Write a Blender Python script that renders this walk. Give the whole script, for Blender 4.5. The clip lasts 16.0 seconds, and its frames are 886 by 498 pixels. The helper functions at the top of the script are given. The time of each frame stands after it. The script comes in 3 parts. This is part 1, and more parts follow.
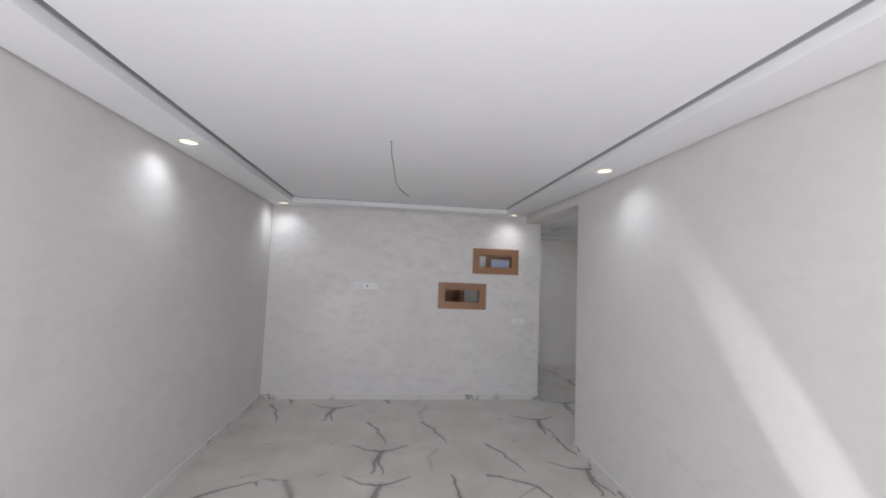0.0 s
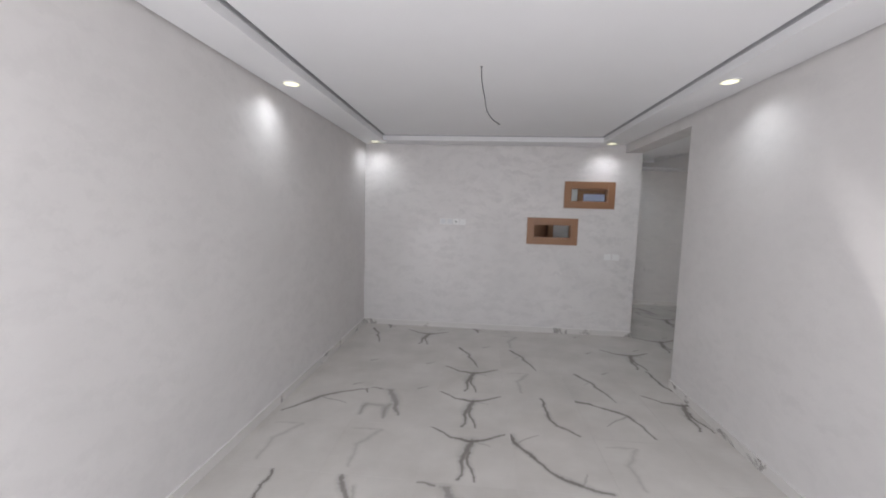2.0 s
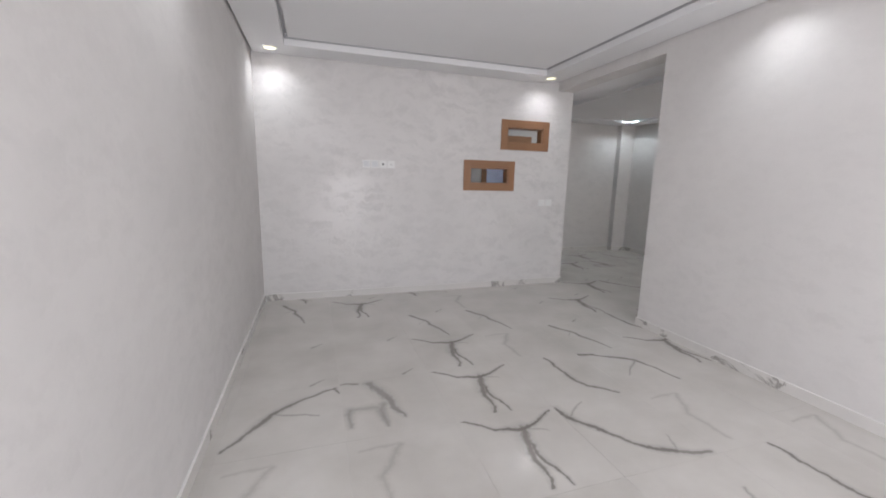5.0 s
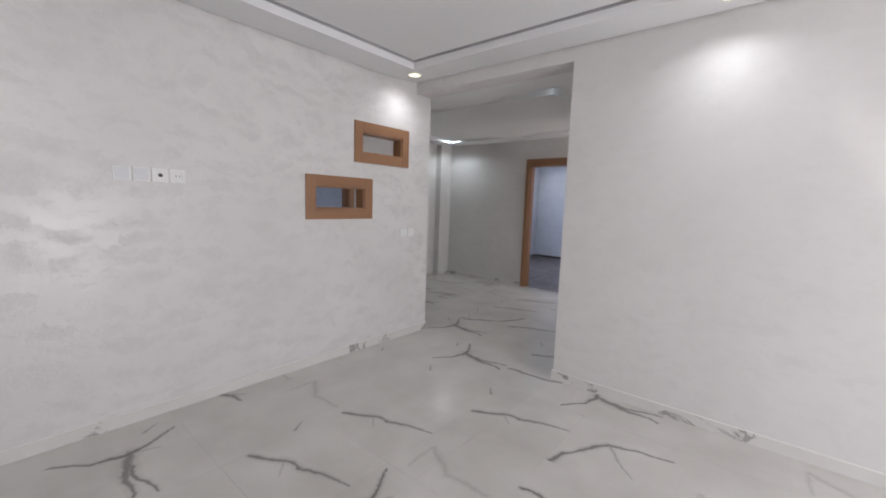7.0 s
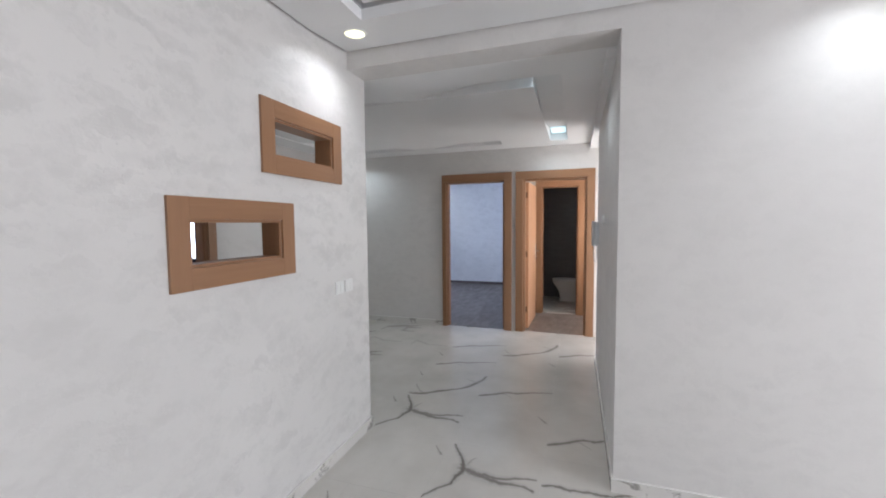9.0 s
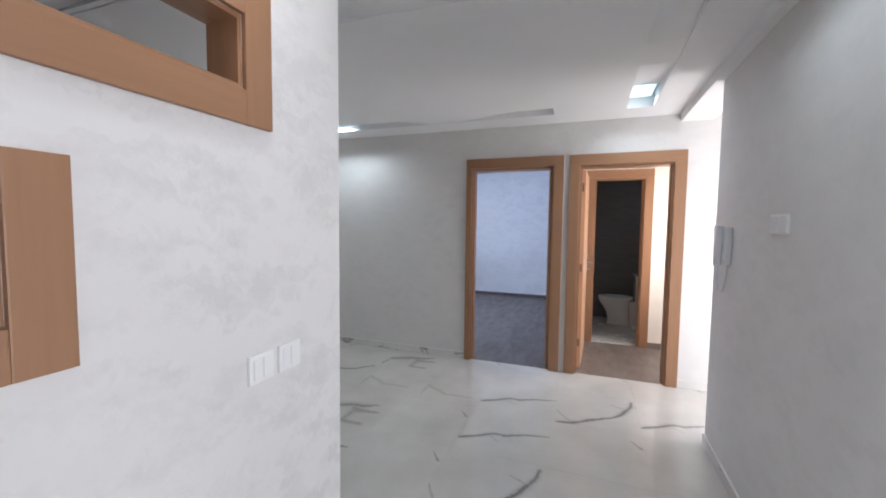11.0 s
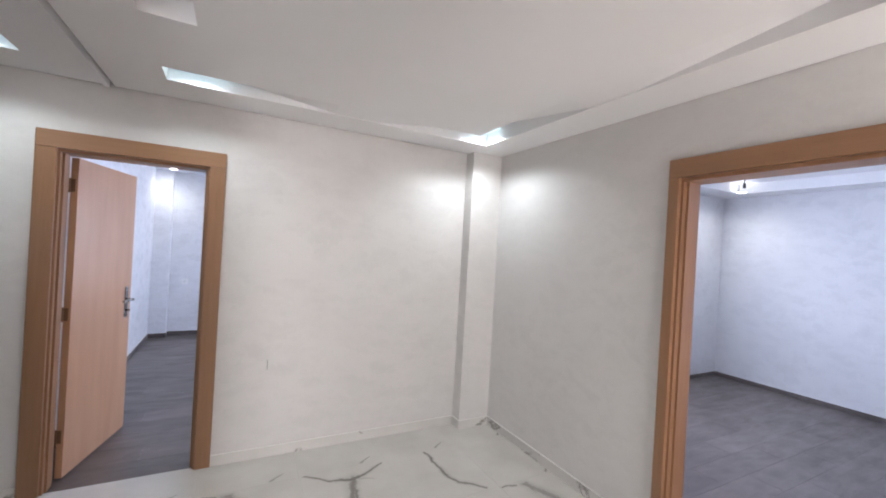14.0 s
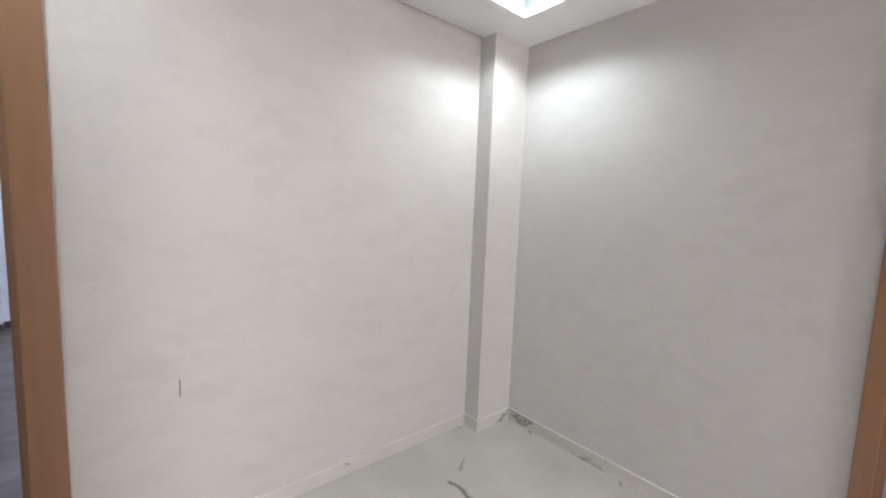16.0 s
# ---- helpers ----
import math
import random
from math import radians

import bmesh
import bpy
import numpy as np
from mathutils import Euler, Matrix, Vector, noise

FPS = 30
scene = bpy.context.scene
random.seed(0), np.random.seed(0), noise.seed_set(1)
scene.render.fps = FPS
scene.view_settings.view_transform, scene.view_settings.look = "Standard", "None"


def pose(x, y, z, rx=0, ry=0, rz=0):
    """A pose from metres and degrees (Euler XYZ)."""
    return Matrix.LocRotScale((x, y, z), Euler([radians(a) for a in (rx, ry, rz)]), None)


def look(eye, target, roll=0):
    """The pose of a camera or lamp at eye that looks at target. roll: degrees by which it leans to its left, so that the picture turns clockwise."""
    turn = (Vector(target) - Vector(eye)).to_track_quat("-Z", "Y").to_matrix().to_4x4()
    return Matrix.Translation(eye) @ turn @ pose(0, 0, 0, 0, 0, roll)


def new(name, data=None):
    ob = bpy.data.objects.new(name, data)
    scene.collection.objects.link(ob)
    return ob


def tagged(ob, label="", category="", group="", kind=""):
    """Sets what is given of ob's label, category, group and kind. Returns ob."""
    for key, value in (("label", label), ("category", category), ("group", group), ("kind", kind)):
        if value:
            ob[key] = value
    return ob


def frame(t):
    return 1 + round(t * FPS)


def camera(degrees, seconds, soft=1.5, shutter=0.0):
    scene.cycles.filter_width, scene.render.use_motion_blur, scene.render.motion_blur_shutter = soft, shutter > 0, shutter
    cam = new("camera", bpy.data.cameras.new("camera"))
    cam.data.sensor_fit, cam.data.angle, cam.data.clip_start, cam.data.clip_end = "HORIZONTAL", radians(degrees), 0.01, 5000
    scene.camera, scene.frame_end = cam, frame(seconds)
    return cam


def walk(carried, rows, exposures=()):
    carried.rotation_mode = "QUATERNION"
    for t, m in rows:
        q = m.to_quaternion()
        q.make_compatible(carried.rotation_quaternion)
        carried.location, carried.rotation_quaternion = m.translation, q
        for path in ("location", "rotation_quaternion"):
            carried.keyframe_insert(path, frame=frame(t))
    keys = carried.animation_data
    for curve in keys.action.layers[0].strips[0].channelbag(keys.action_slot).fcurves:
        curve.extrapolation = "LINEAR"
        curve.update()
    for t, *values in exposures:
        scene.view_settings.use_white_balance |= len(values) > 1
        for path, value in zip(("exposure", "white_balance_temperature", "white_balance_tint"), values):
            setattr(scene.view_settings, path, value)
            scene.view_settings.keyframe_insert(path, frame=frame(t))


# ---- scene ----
cam = camera(96.5, 16.0, soft=1.9)
PATH = [
    (0, (-0.09, -0.138, 1.643), (0.149, 1.843, 1.778), 2.2),
    (0.5, (0.03, -0.151, 1.631), (0.586, 1.768, 1.71), 0.8),
    (1, (0.015, -0.17, 1.644), (0.363, 1.798, 1.738), 0.2),
    (1.5, (-0.085, -0.176, 1.647), (-0.157, 1.822, 1.708), 0.7),
    (2, (-0.131, -0.157, 1.588), (-0.306, 1.826, 1.404), 1.6),
    (2.5, (-0.088, -0.133, 1.378), (-0.225, 1.798, 0.876), 1.9),
    (3, (-0.167, -0.092, 1.303), (-0.362, 1.808, 0.709), 1.5),
    (5.5, (-1.269, 1.15, 1.314), (-0.382, 2.921, 1.04), 1.1),
    (6, (-1.283, 1.557, 1.344), (-0.149, 3.186, 1.099), 1.2),
    (6.5, (-1.295, 1.967, 1.38), (0.063, 3.413, 1.13), 1.4),
    (7, (-1.171, 2.394, 1.361), (0.354, 3.667, 1.131), 1.9),
    (7.5, (-1.055, 2.783, 1.404), (0.595, 3.898, 1.218), 1.6),
    (8, (-0.939, 3.149, 1.418), (0.806, 4.114, 1.266), 0.7),
    (8.5, (-0.715, 3.527, 1.427), (1.095, 4.365, 1.284), 0.0),
    (9, (-0.503, 3.834, 1.444), (1.388, 4.471, 1.318), -0.5),
    (11.5, (1.141, 4.409, 1.449), (2.992, 5.157, 1.321), 1.8),
    (12, (1.505, 4.405, 1.419), (3.186, 5.476, 1.256), 2.8),
    (12.5, (1.862, 4.334, 1.403), (3.337, 5.668, 1.195), 3.7),
    (13, (2.21, 4.321, 1.382), (3.497, 5.839, 1.186), 4.1),
    (13.5, (2.513, 4.306, 1.464), (3.639, 5.956, 1.372), 2.9),
    (14, (2.673, 4.268, 1.565), (3.606, 6.037, 1.564), 3.3),
    (14.5, (2.731, 4.341, 1.577), (3.696, 6.093, 1.609), 2.7),
    (15, (2.776, 4.644, 1.562), (3.8, 6.362, 1.569), 2.0),
    (15.5, (2.756, 5.074, 1.452), (3.856, 6.74, 1.34), 2.2),
    (16, (2.748, 5.548, 1.4), (4.023, 7.076, 1.202), 2.2),
]
walk(cam, [(t, look(eye, target, roll)) for t, eye, target, roll in PATH],
     [(0, -0.35, 6340, 12), (3, -0.28, 6430, 13), (5.5, 0.0, 6460, 13), (7, 0.06, 6450, 13), (8, 0.30, 6300, 10), (9, 0.36, 6280, 10), (11.5, 0.68, 6120, 12), (12.5, 0.82, 6280, 14), (13.5, 1.14, 6590, 15), (14.5, 1.14, 6630, 14), (16, 1.08, 6670, 13)])

# ---- world and sun ----
world = bpy.data.worlds.new("world")
scene.world = world
world.use_nodes = True
wn = world.node_tree.nodes
sky = wn.new("ShaderNodeTexSky")
sky.sky_type, sky.sun_disc = "NISHITA", False
sky.sun_elevation, sky.sun_rotation = radians(62), radians(170)
world.node_tree.links.new(sky.outputs[0], wn["Background"].inputs[0])
wn["Background"].inputs[1].default_value = 0.12
sun = new("sun", bpy.data.lights.new("sun", "SUN"))
sun.data.energy, sun.data.angle, sun.data.color = 5.0, radians(0.5), (1.0, 0.95, 0.88)
sun.matrix_world = look((0, 0, 0), (-0.08, 0.46, -0.88))


def area(name, eye, target, w, h, watts, color, spread=180):
    """A rectangular lamp; most stand in a window's opening for its daylight."""
    lamp = new(name, bpy.data.lights.new(name, "AREA"))
    lamp.data.shape, lamp.data.size, lamp.data.size_y = "RECTANGLE", w, h
    lamp.data.energy, lamp.data.color, lamp.data.spread = watts, color, radians(spread)
    lamp.matrix_world = look(eye, target)
    return lamp


DAY, BLUE, WARM, COOL = (0.97, 0.97, 1.0), (0.62, 0.735, 1.0), (0.93, 0.965, 1.0), (0.85, 0.955, 1.0)
area("daylight_living", (-0.70, -1.46, 0.95), (0.25, 0.7, 2.15), 1.2, 1.7, 76, DAY)
# extra lamp low in the opening, added to brighten the ceiling
area("ceiling_fill", (-0.10, -1.46, 0.30), (0.1, 0.2, 2.2), 2.2, 0.5, 36, DAY)
area("daylight_passage", (4.25, 1.75, 0.75), (4.25, 5, 0.95), 0.85, 1.3, 20, (1.0, 0.96, 0.93))
area("daylight_entrance", (3.77, 2.65, 1.15), (5, 2.75, 1.25), 1.2, 1.8, 17, (1.0, 0.96, 0.93))
area("daylight_bedroom_east", (6.3, 7.42, 1.5), (6.6, 4, 1.2), 1.5, 1.2, 38, BLUE)
area("daylight_bedroom_north", (4.70, 9.45, 1.48), (0, 9.45, 1.3), 1.84, 1.2, 28, BLUE)
# fill lamp added to lighten the dark washroom, no known window there
area("washroom_fill", (6.75, 3.32, 1.95), (6.75, 4.4, 1.0), 0.5, 0.45, 0.8, (0.9, 0.95, 1.0))
area("daylight_lobby", (5.4, 3.05, 1.4), (5.4, 5, 1.2), 0.7, 1.2, 20, (1.0, 0.93, 0.86))


def streak_lamp(eye, spot, along, watts):
    """A spot lamp squeezed thin, added in place of sunlight glancing up the wall."""
    lamp = new("glint_stand_in", bpy.data.lights.new("glint_stand_in", "SPOT"))
    lamp.data.energy, lamp.data.color, lamp.data.shadow_soft_size = watts, (1.0, 0.98, 0.96), 0.006
    lamp.data.spot_size, lamp.data.spot_blend = radians(36), 0.75
    way = (Vector(spot) - Vector(eye)).normalized()
    up = Vector(along) - Vector(along).dot(way) * way
    up.normalize()
    turn = Matrix((up.cross(-way), up, -way)).transposed().to_4x4()
    lamp.matrix_world = Matrix.Translation(eye) @ turn @ Matrix.Diagonal((0.06, 1, 1, 1))
    return lamp


streak_lamp((1.013, -1.40, 0.885), (1.725, 1.42, 0.93), (0, 0.588, 0.809), 520)


# ---- materials ----
class Mat:
    def __init__(self, name, color=(0.8, 0.8, 0.8), rough=0.5, metal=0.0):
        self.m = bpy.data.materials.new(name)
        self.m.use_nodes = True
        self.t = self.m.node_tree
        self.b = self.t.nodes["Principled BSDF"]
        self.b.inputs["Base Color"].default_value = (*color, 1)
        self.b.inputs["Roughness"].default_value = rough
        self.b.inputs["Metallic"].default_value = metal
        self._co = None

    def node(self, kind, **values):
        n = self.t.nodes.new("ShaderNode" + kind)
        for k, v in values.items():
            n.inputs[k].default_value = v
        return n

    def link(self, a, b):
        self.t.links.new(a, b)

    def place(self):
        if self._co is None:
            self._co = self.t.nodes.new("ShaderNodeNewGeometry").outputs["Position"]
        return self._co

    def local(self):
        return self.t.nodes.new("ShaderNodeTexCoord").outputs["Object"]

    def scaled(self, co, s, turn=(0, 0, 0)):
        n = self.t.nodes.new("ShaderNodeMapping")
        n.inputs["Scale"].default_value = s
        n.inputs["Rotation"].default_value = turn
        self.link(co, n.inputs["Vector"])
        return n.outputs[0]

    def noise(self, co, scale, detail=4.0, rough=0.55, warp=0.0):
        n = self.node("TexNoise", Scale=scale, Detail=detail, Roughness=rough, Distortion=warp)
        self.link(co, n.inputs["Vector"])
        return n.outputs["Fac"]

    def span(self, value, a, b, c, d):
        n = self.node("MapRange")
        for i, v in enumerate((a, b, c, d)):
            n.inputs[i + 1].default_value = v
        self.link(value, n.inputs[0])
        return n.outputs[0]

    def math(self, op, a, b=0.0):
        n = self.t.nodes.new("ShaderNodeMath")
        n.operation = op
        for i, v in enumerate((a, b)):
            if isinstance(v, (int, float)):
                n.inputs[i].default_value = v
            else:
                self.link(v, n.inputs[i])
        return n.outputs[0]

    def mix(self, fac, a, b):
        n = self.t.nodes.new("ShaderNodeMix")
        n.data_type = "RGBA"
        for i, v in ((6, a), (7, b)):
            if isinstance(v, tuple):
                n.inputs[i].default_value = (*v, 1)
            else:
                self.link(v, n.inputs[i])
        if isinstance(fac, (int, float)):
            n.inputs[0].default_value = fac
        else:
            self.link(fac, n.inputs[0])
        return n.outputs[2]

    def bump(self, height, strength, distance):
        n = self.node("Bump", Strength=strength, Distance=distance)
        self.link(height, n.inputs["Height"])
        self.link(n.outputs[0], self.b.inputs["Normal"])

    def color(self, socket):
        self.link(socket, self.b.inputs["Base Color"])

    def rough(self, socket):
        self.link(socket, self.b.inputs["Roughness"])


def stucco(name, base, contrast, strokes, relief=0.05, rough=0.56, gloss=0.06):
    """Pearly trowelled wall paint: overlapping leaf-shaped strokes over soft clouds.
    contrast: how far the tone swings; strokes: how strongly the trowel marks show."""
    m = Mat(name)
    co = m.place()
    sway = m.node("TexNoise", Scale=1.3, Detail=3.0, Roughness=0.6)
    m.link(co, sway.inputs["Vector"])
    bent = m.t.nodes.new("ShaderNodeVectorMath")
    bent.operation = "MULTIPLY_ADD"
    m.link(sway.outputs["Color"], bent.inputs[0])
    bent.inputs[1].default_value = (0.30, 0.30, 0.42)
    m.link(co, bent.inputs[2])
    marks = None
    for size, amount in ((9.0, 0.6), (18.0, 0.4)):
        cell = m.node("TexVoronoi", Scale=size, Randomness=1.0)
        cell.feature = "SMOOTH_F1"
        cell.inputs["Smoothness"].default_value = 0.16
        fine = m.node("TexNoise", Scale=size * 2.2, Detail=3.0)
        m.link(co, fine.inputs["Vector"])
        ragged = m.t.nodes.new("ShaderNodeVectorMath")
        ragged.operation = "MULTIPLY_ADD"
        m.link(fine.outputs["Color"], ragged.inputs[0])
        ragged.inputs[1].default_value = (0.11, 0.11, 0.11)
        m.link(bent.outputs[0], ragged.inputs[2])
        m.link(m.scaled(ragged.outputs[0], (0.62, 0.62, 1.45)), cell.inputs["Vector"])
        tone = m.node("SeparateColor")
        m.link(cell.outputs["Color"], tone.inputs[0])
        leaf = m.math("MULTIPLY", m.math("ADD", m.math("MULTIPLY", tone.outputs[0], 0.65), m.math("MULTIPLY", cell.outputs["Distance"], 0.9)), amount)
        marks = leaf if marks is None else m.math("ADD", marks, leaf)
    cloud = m.noise(co, 1.1, 4, 0.6)
    haze = m.span(m.noise(co, 3.2, 5, 0.65), 0.3, 0.7, 0, 1)
    grain = m.noise(co, 85, 3)
    patch = m.span(m.noise(co, 0.8, 2), 0.34, 0.60, 0.45, 1.0)
    pearl = m.math("MULTIPLY", m.span(marks, 0.42, 0.92, 0, 1), patch)
    soft = m.math("ADD", m.math("MULTIPLY", cloud, 0.6), m.math("MULTIPLY", haze, 0.4))
    tone = m.math("ADD", m.math("MULTIPLY", pearl, strokes), m.math("MULTIPLY", soft, 1 - strokes))
    low, high = tuple(c * (1 - contrast) for c in base), tuple(c * (1 + contrast) for c in base)
    m.color(m.mix(tone, low, high))
    m.rough(m.span(tone, 0.1, 0.9, rough + 0.06, rough - gloss))
    m.bump(m.math("ADD", m.math("MULTIPLY", tone, 0.8), m.math("MULTIPLY", grain, 0.08)), relief, 0.012)
    return m.m


WALL = stucco("pearl_stucco", (0.652, 0.634, 0.621), 0.075, 0.42, 0.02, 0.62)
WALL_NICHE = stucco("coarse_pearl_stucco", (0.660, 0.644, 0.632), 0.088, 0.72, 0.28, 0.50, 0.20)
WALL_ROOM = stucco("pearl_stucco_white", (0.69, 0.69, 0.70), 0.11, 0.5)
LOBBY = stucco("cream_stucco", (0.74, 0.69, 0.63), 0.05, 0.3)


def plaster():
    m = Mat("ceiling_plaster", rough=0.6)
    co = m.place()
    m.color(m.mix(m.noise(co, 1.6, 4), (0.76, 0.76, 0.765), (0.82, 0.82, 0.825)))
    m.bump(m.math("ADD", m.noise(co, 6, 3), m.math("MULTIPLY", m.noise(co, 120, 2), 0.2)), 0.06, 0.01)
    return m.m


def wood(name, dark, light, axis, rough=0.38, fineness=14.0, depth=0.36, stretch=0.9):
    """Beech veneer; the grain runs along the given axis."""
    m = Mat(name)
    s = [fineness] * 3
    s["xyz".index(axis)] = stretch
    co = m.scaled(m.place(), s)
    fine = m.noise(co, 3.2, 6, 0.65, 0.3)
    wide = m.noise(m.scaled(m.place(), [v * 0.22 for v in s]), 2.0, 3)
    rnd = m.t.nodes.new("ShaderNodeObjectInfo").outputs["Random"]
    tone = m.math("ADD", m.math("ADD", m.math("MULTIPLY", m.span(fine, 0.3, 0.7, 0, 1), depth), m.math("MULTIPLY", wide, 0.35)), m.math("MULTIPLY", rnd, 0.12))
    m.color(m.mix(tone, dark, light))
    m.rough(m.span(fine, 0.3, 0.7, rough + 0.08, rough - 0.05))
    m.bump(fine, 0.06, 0.004)
    return m.m


BEECH_V = wood("beech_upright", (0.255, 0.131, 0.068), (0.358, 0.194, 0.107), "z")
BEECH_X = wood("beech_along_x", (0.255, 0.131, 0.068), (0.358, 0.194, 0.107), "x")
BEECH_Y = wood("beech_along_y", (0.255, 0.131, 0.068), (0.358, 0.194, 0.107), "y")


def veneer():
    """Smooth lacquered beech leaf with broad, faint upright figure."""
    m = Mat("beech_door_leaf", rough=0.27)
    co = m.local()
    figure = m.noise(m.scaled(co, (5, 5, 0.7)), 2.0, 2)
    fleck = m.noise(m.scaled(co, (60, 60, 3.0)), 3.0, 2)
    m.color(m.mix(m.math("ADD", m.math("MULTIPLY", figure, 0.75), m.math("MULTIPLY", fleck, 0.25)), (0.44, 0.240, 0.137), (0.62, 0.358, 0.218)))
    m.rough(m.span(figure, 0.3, 0.7, 0.38, 0.35))
    return m.m


LEAF = veneer()
CEIL = plaster()

# veins printed on the kinds of marble tile (the tile is 1 x 1): from, to, width at each end, darkness
FORK = [(.05, .99, .28, .83, .012, .018, .8), (.28, .83, .50, .75, .018, .036, .85), (.50, .75, .72, .81, .034, .018, .85), (.72, .81, .94, .98, .018, .012, .8),
        (.50, .77, .46, .45, .046, .040, .75), (.46, .45, .40, .05, .034, .014, .75), (.50, .52, .57, .06, .030, .012, .75), (.54, .74, .74, .66, .020, .006, .4)]
SWEEP = [(.02, .98, .10, .72, .030, .030, .8), (.10, .72, .36, .34, .026, .017, .8), (.36, .34, .62, .14, .017, .032, .8), (.62, .14, .95, .04, .034, .016, .7),
         (.07, .74, .34, .98, .016, .006, .45), (.62, .14, .76, .32, .016, .005, .4)]
CLOUD = [(.02, .97, .21, .98, .013, .015, .7), (.30, .98, .42, .60, .040, .060, .56), (.42, .60, .56, .24, .060, .020, .60), (.05, .18, .08, .44, .024, .040, .5),
         (.08, .44, .38, .40, .030, .050, .4), (.38, .46, .36, .10, .050, .018, .5)]
HOOK = [(.52, .99, .54, .60, .011, .018, .8), (.54, .60, .62, .24, .018, .026, .8), (.62, .24, .86, .03, .026, .012, .75)]
GHOST = [(.10, .85, .46, .84, .012, .020, .22), (.46, .84, .24, .52, .020, .034, .28), (.24, .52, .28, .12, .032, .016, .26)]
BRANCH = [(.03, .14, .30, .50, .013, .036, .75), (.30, .50, .60, .76, .036, .020, .75), (.60, .76, .97, .93, .020, .013, .7), (.95, .93, .99, .82, .016, .008, .7), (.40, .58, .78, .45, .016, .005, .5)]
CROSS = [(.26, .97, .46, .60, .028, .036, .7), (.46, .60, .42, .33, .030, .011, .65), (.49, .47, .58, .20, .030, .030, .7), (.58, .20, .60, .02, .028, .012, .7),
         (.42, .86, .50, .62, .020, .020, .35), (.56, .25, .69, .12, .020, .007, .4)]
DASH = [(.71, .05, .83, .15, .013, .006, .6)]
SLANT = [(.20, .98, .38, .66, .024, .030, .75), (.38, .66, .52, .30, .022, .020, .75), (.52, .30, .59, .04, .020, .009, .7), (.38, .66, .26, .50, .016, .005, .35)]
ARCH = [(.02, .98, .22, .93, .032, .018, .8), (.22, .93, .60, .62, .018, .020, .8), (.60, .62, .80, .10, .022, .011, .75), (.60, .62, .27, .30, .015, .005, .5)]
THIN = [(.80, .66, .62, .04, .010, .017, .45), (.08, .34, .52, .22, .008, .014, .15)]
PRINTS = [FORK, SWEEP, CLOUD, HOOK, GHOST, BRANCH, CROSS, DASH, SLANT, ARCH, THIN]


def marble():
    """Polished porcelain; the first map holds the tile's face, its whole number the print."""
    m = Mat("marble_porcelain", rough=0.12)
    uv = m.t.nodes.new("ShaderNodeUVMap").outputs[0]
    split = m.node("SeparateXYZ")
    m.link(uv, split.inputs[0])
    kind = m.math("FLOOR", split.outputs[0])
    u, v = m.math("FRACT", split.outputs[0]), split.outputs[1]
    co = m.place()
    wob = m.node("TexNoise", Scale=4.5, Detail=6.0, Roughness=0.66)
    m.link(uv, wob.inputs["Vector"])
    wsplit = m.node("SeparateColor")
    m.link(wob.outputs["Color"], wsplit.inputs[0])
    u = m.math("ADD", u, m.math("MULTIPLY", m.math("SUBTRACT", wsplit.outputs[0], 0.5), 0.11))
    v = m.math("ADD", v, m.math("MULTIPLY", m.math("SUBTRACT", wsplit.outputs[1], 0.5), 0.11))
    bend = m.node("TexNoise", Scale=1.9, Detail=1.0)
    m.link(uv, bend.inputs["Vector"])
    bsplit = m.node("SeparateColor")
    m.link(bend.outputs["Color"], bsplit.inputs[0])
    u = m.math("ADD", u, m.math("MULTIPLY", m.math("SUBTRACT", bsplit.outputs[0], 0.5), 0.17))
    v = m.math("ADD", v, m.math("MULTIPLY", m.math("SUBTRACT", bsplit.outputs[1], 0.5), 0.17))
    rag = m.span(m.noise(uv, 24, 5, 0.72), 0.3, 0.7, 0.45, 1.75)
    total = None
    for k, lines in enumerate(PRINTS):
        here = m.math("COMPARE", kind, float(k))
        here.node.inputs[2].default_value = 0.1
        mask = None
        for x0, y0, x1, y1, w0, w1, dark in lines:
            dx, dy = x1 - x0, y1 - y0
            pu, pv = m.math("SUBTRACT", u, x0), m.math("SUBTRACT", v, y0)
            h = m.math("DIVIDE", m.math("ADD", m.math("MULTIPLY", pu, dx), m.math("MULTIPLY", pv, dy)), dx * dx + dy * dy)
            h.node.use_clamp = True
            ex = m.math("SUBTRACT", pu, m.math("MULTIPLY", h, dx))
            ey = m.math("SUBTRACT", pv, m.math("MULTIPLY", h, dy))
            d = m.math("SQRT", m.math("ADD", m.math("MULTIPLY", ex, ex), m.math("MULTIPLY", ey, ey)))
            wide = m.math("ADD", m.math("MULTIPLY", h, w1 - w0), w0)
            d = m.math("DIVIDE", d, wide)
            core = m.span(m.math("DIVIDE", d, rag), 0.35 if dark > 0.5 else 0.0, 1.2 if dark > 0.5 else 1.7, dark, 0.0)
            line = m.math("MAXIMUM", core, m.span(d, 0.6, 2.6, dark * 0.34, 0.0))
            mask = line if mask is None else m.math("MAXIMUM", mask, line)
        mask = m.math("MULTIPLY", mask, here)
        total = mask if total is None else m.math("ADD", total, mask)
    cloud = m.noise(co, 2.2, 5)
    base = m.mix(m.span(cloud, 0.3, 0.7, 0, 1), (0.515, 0.495, 0.460), (0.640, 0.620, 0.585))
    tint = m.t.nodes.new("ShaderNodeObjectInfo").outputs["Random"]
    base = m.mix(m.math("MULTIPLY", tint, 0.10), base, (0.74, 0.72, 0.69))
    m.color(m.mix(total, base, (0.145, 0.130, 0.115)))
    m.rough(m.span(m.noise(co, 9, 4), 0.3, 0.7, 0.16, 0.255))
    return m.m


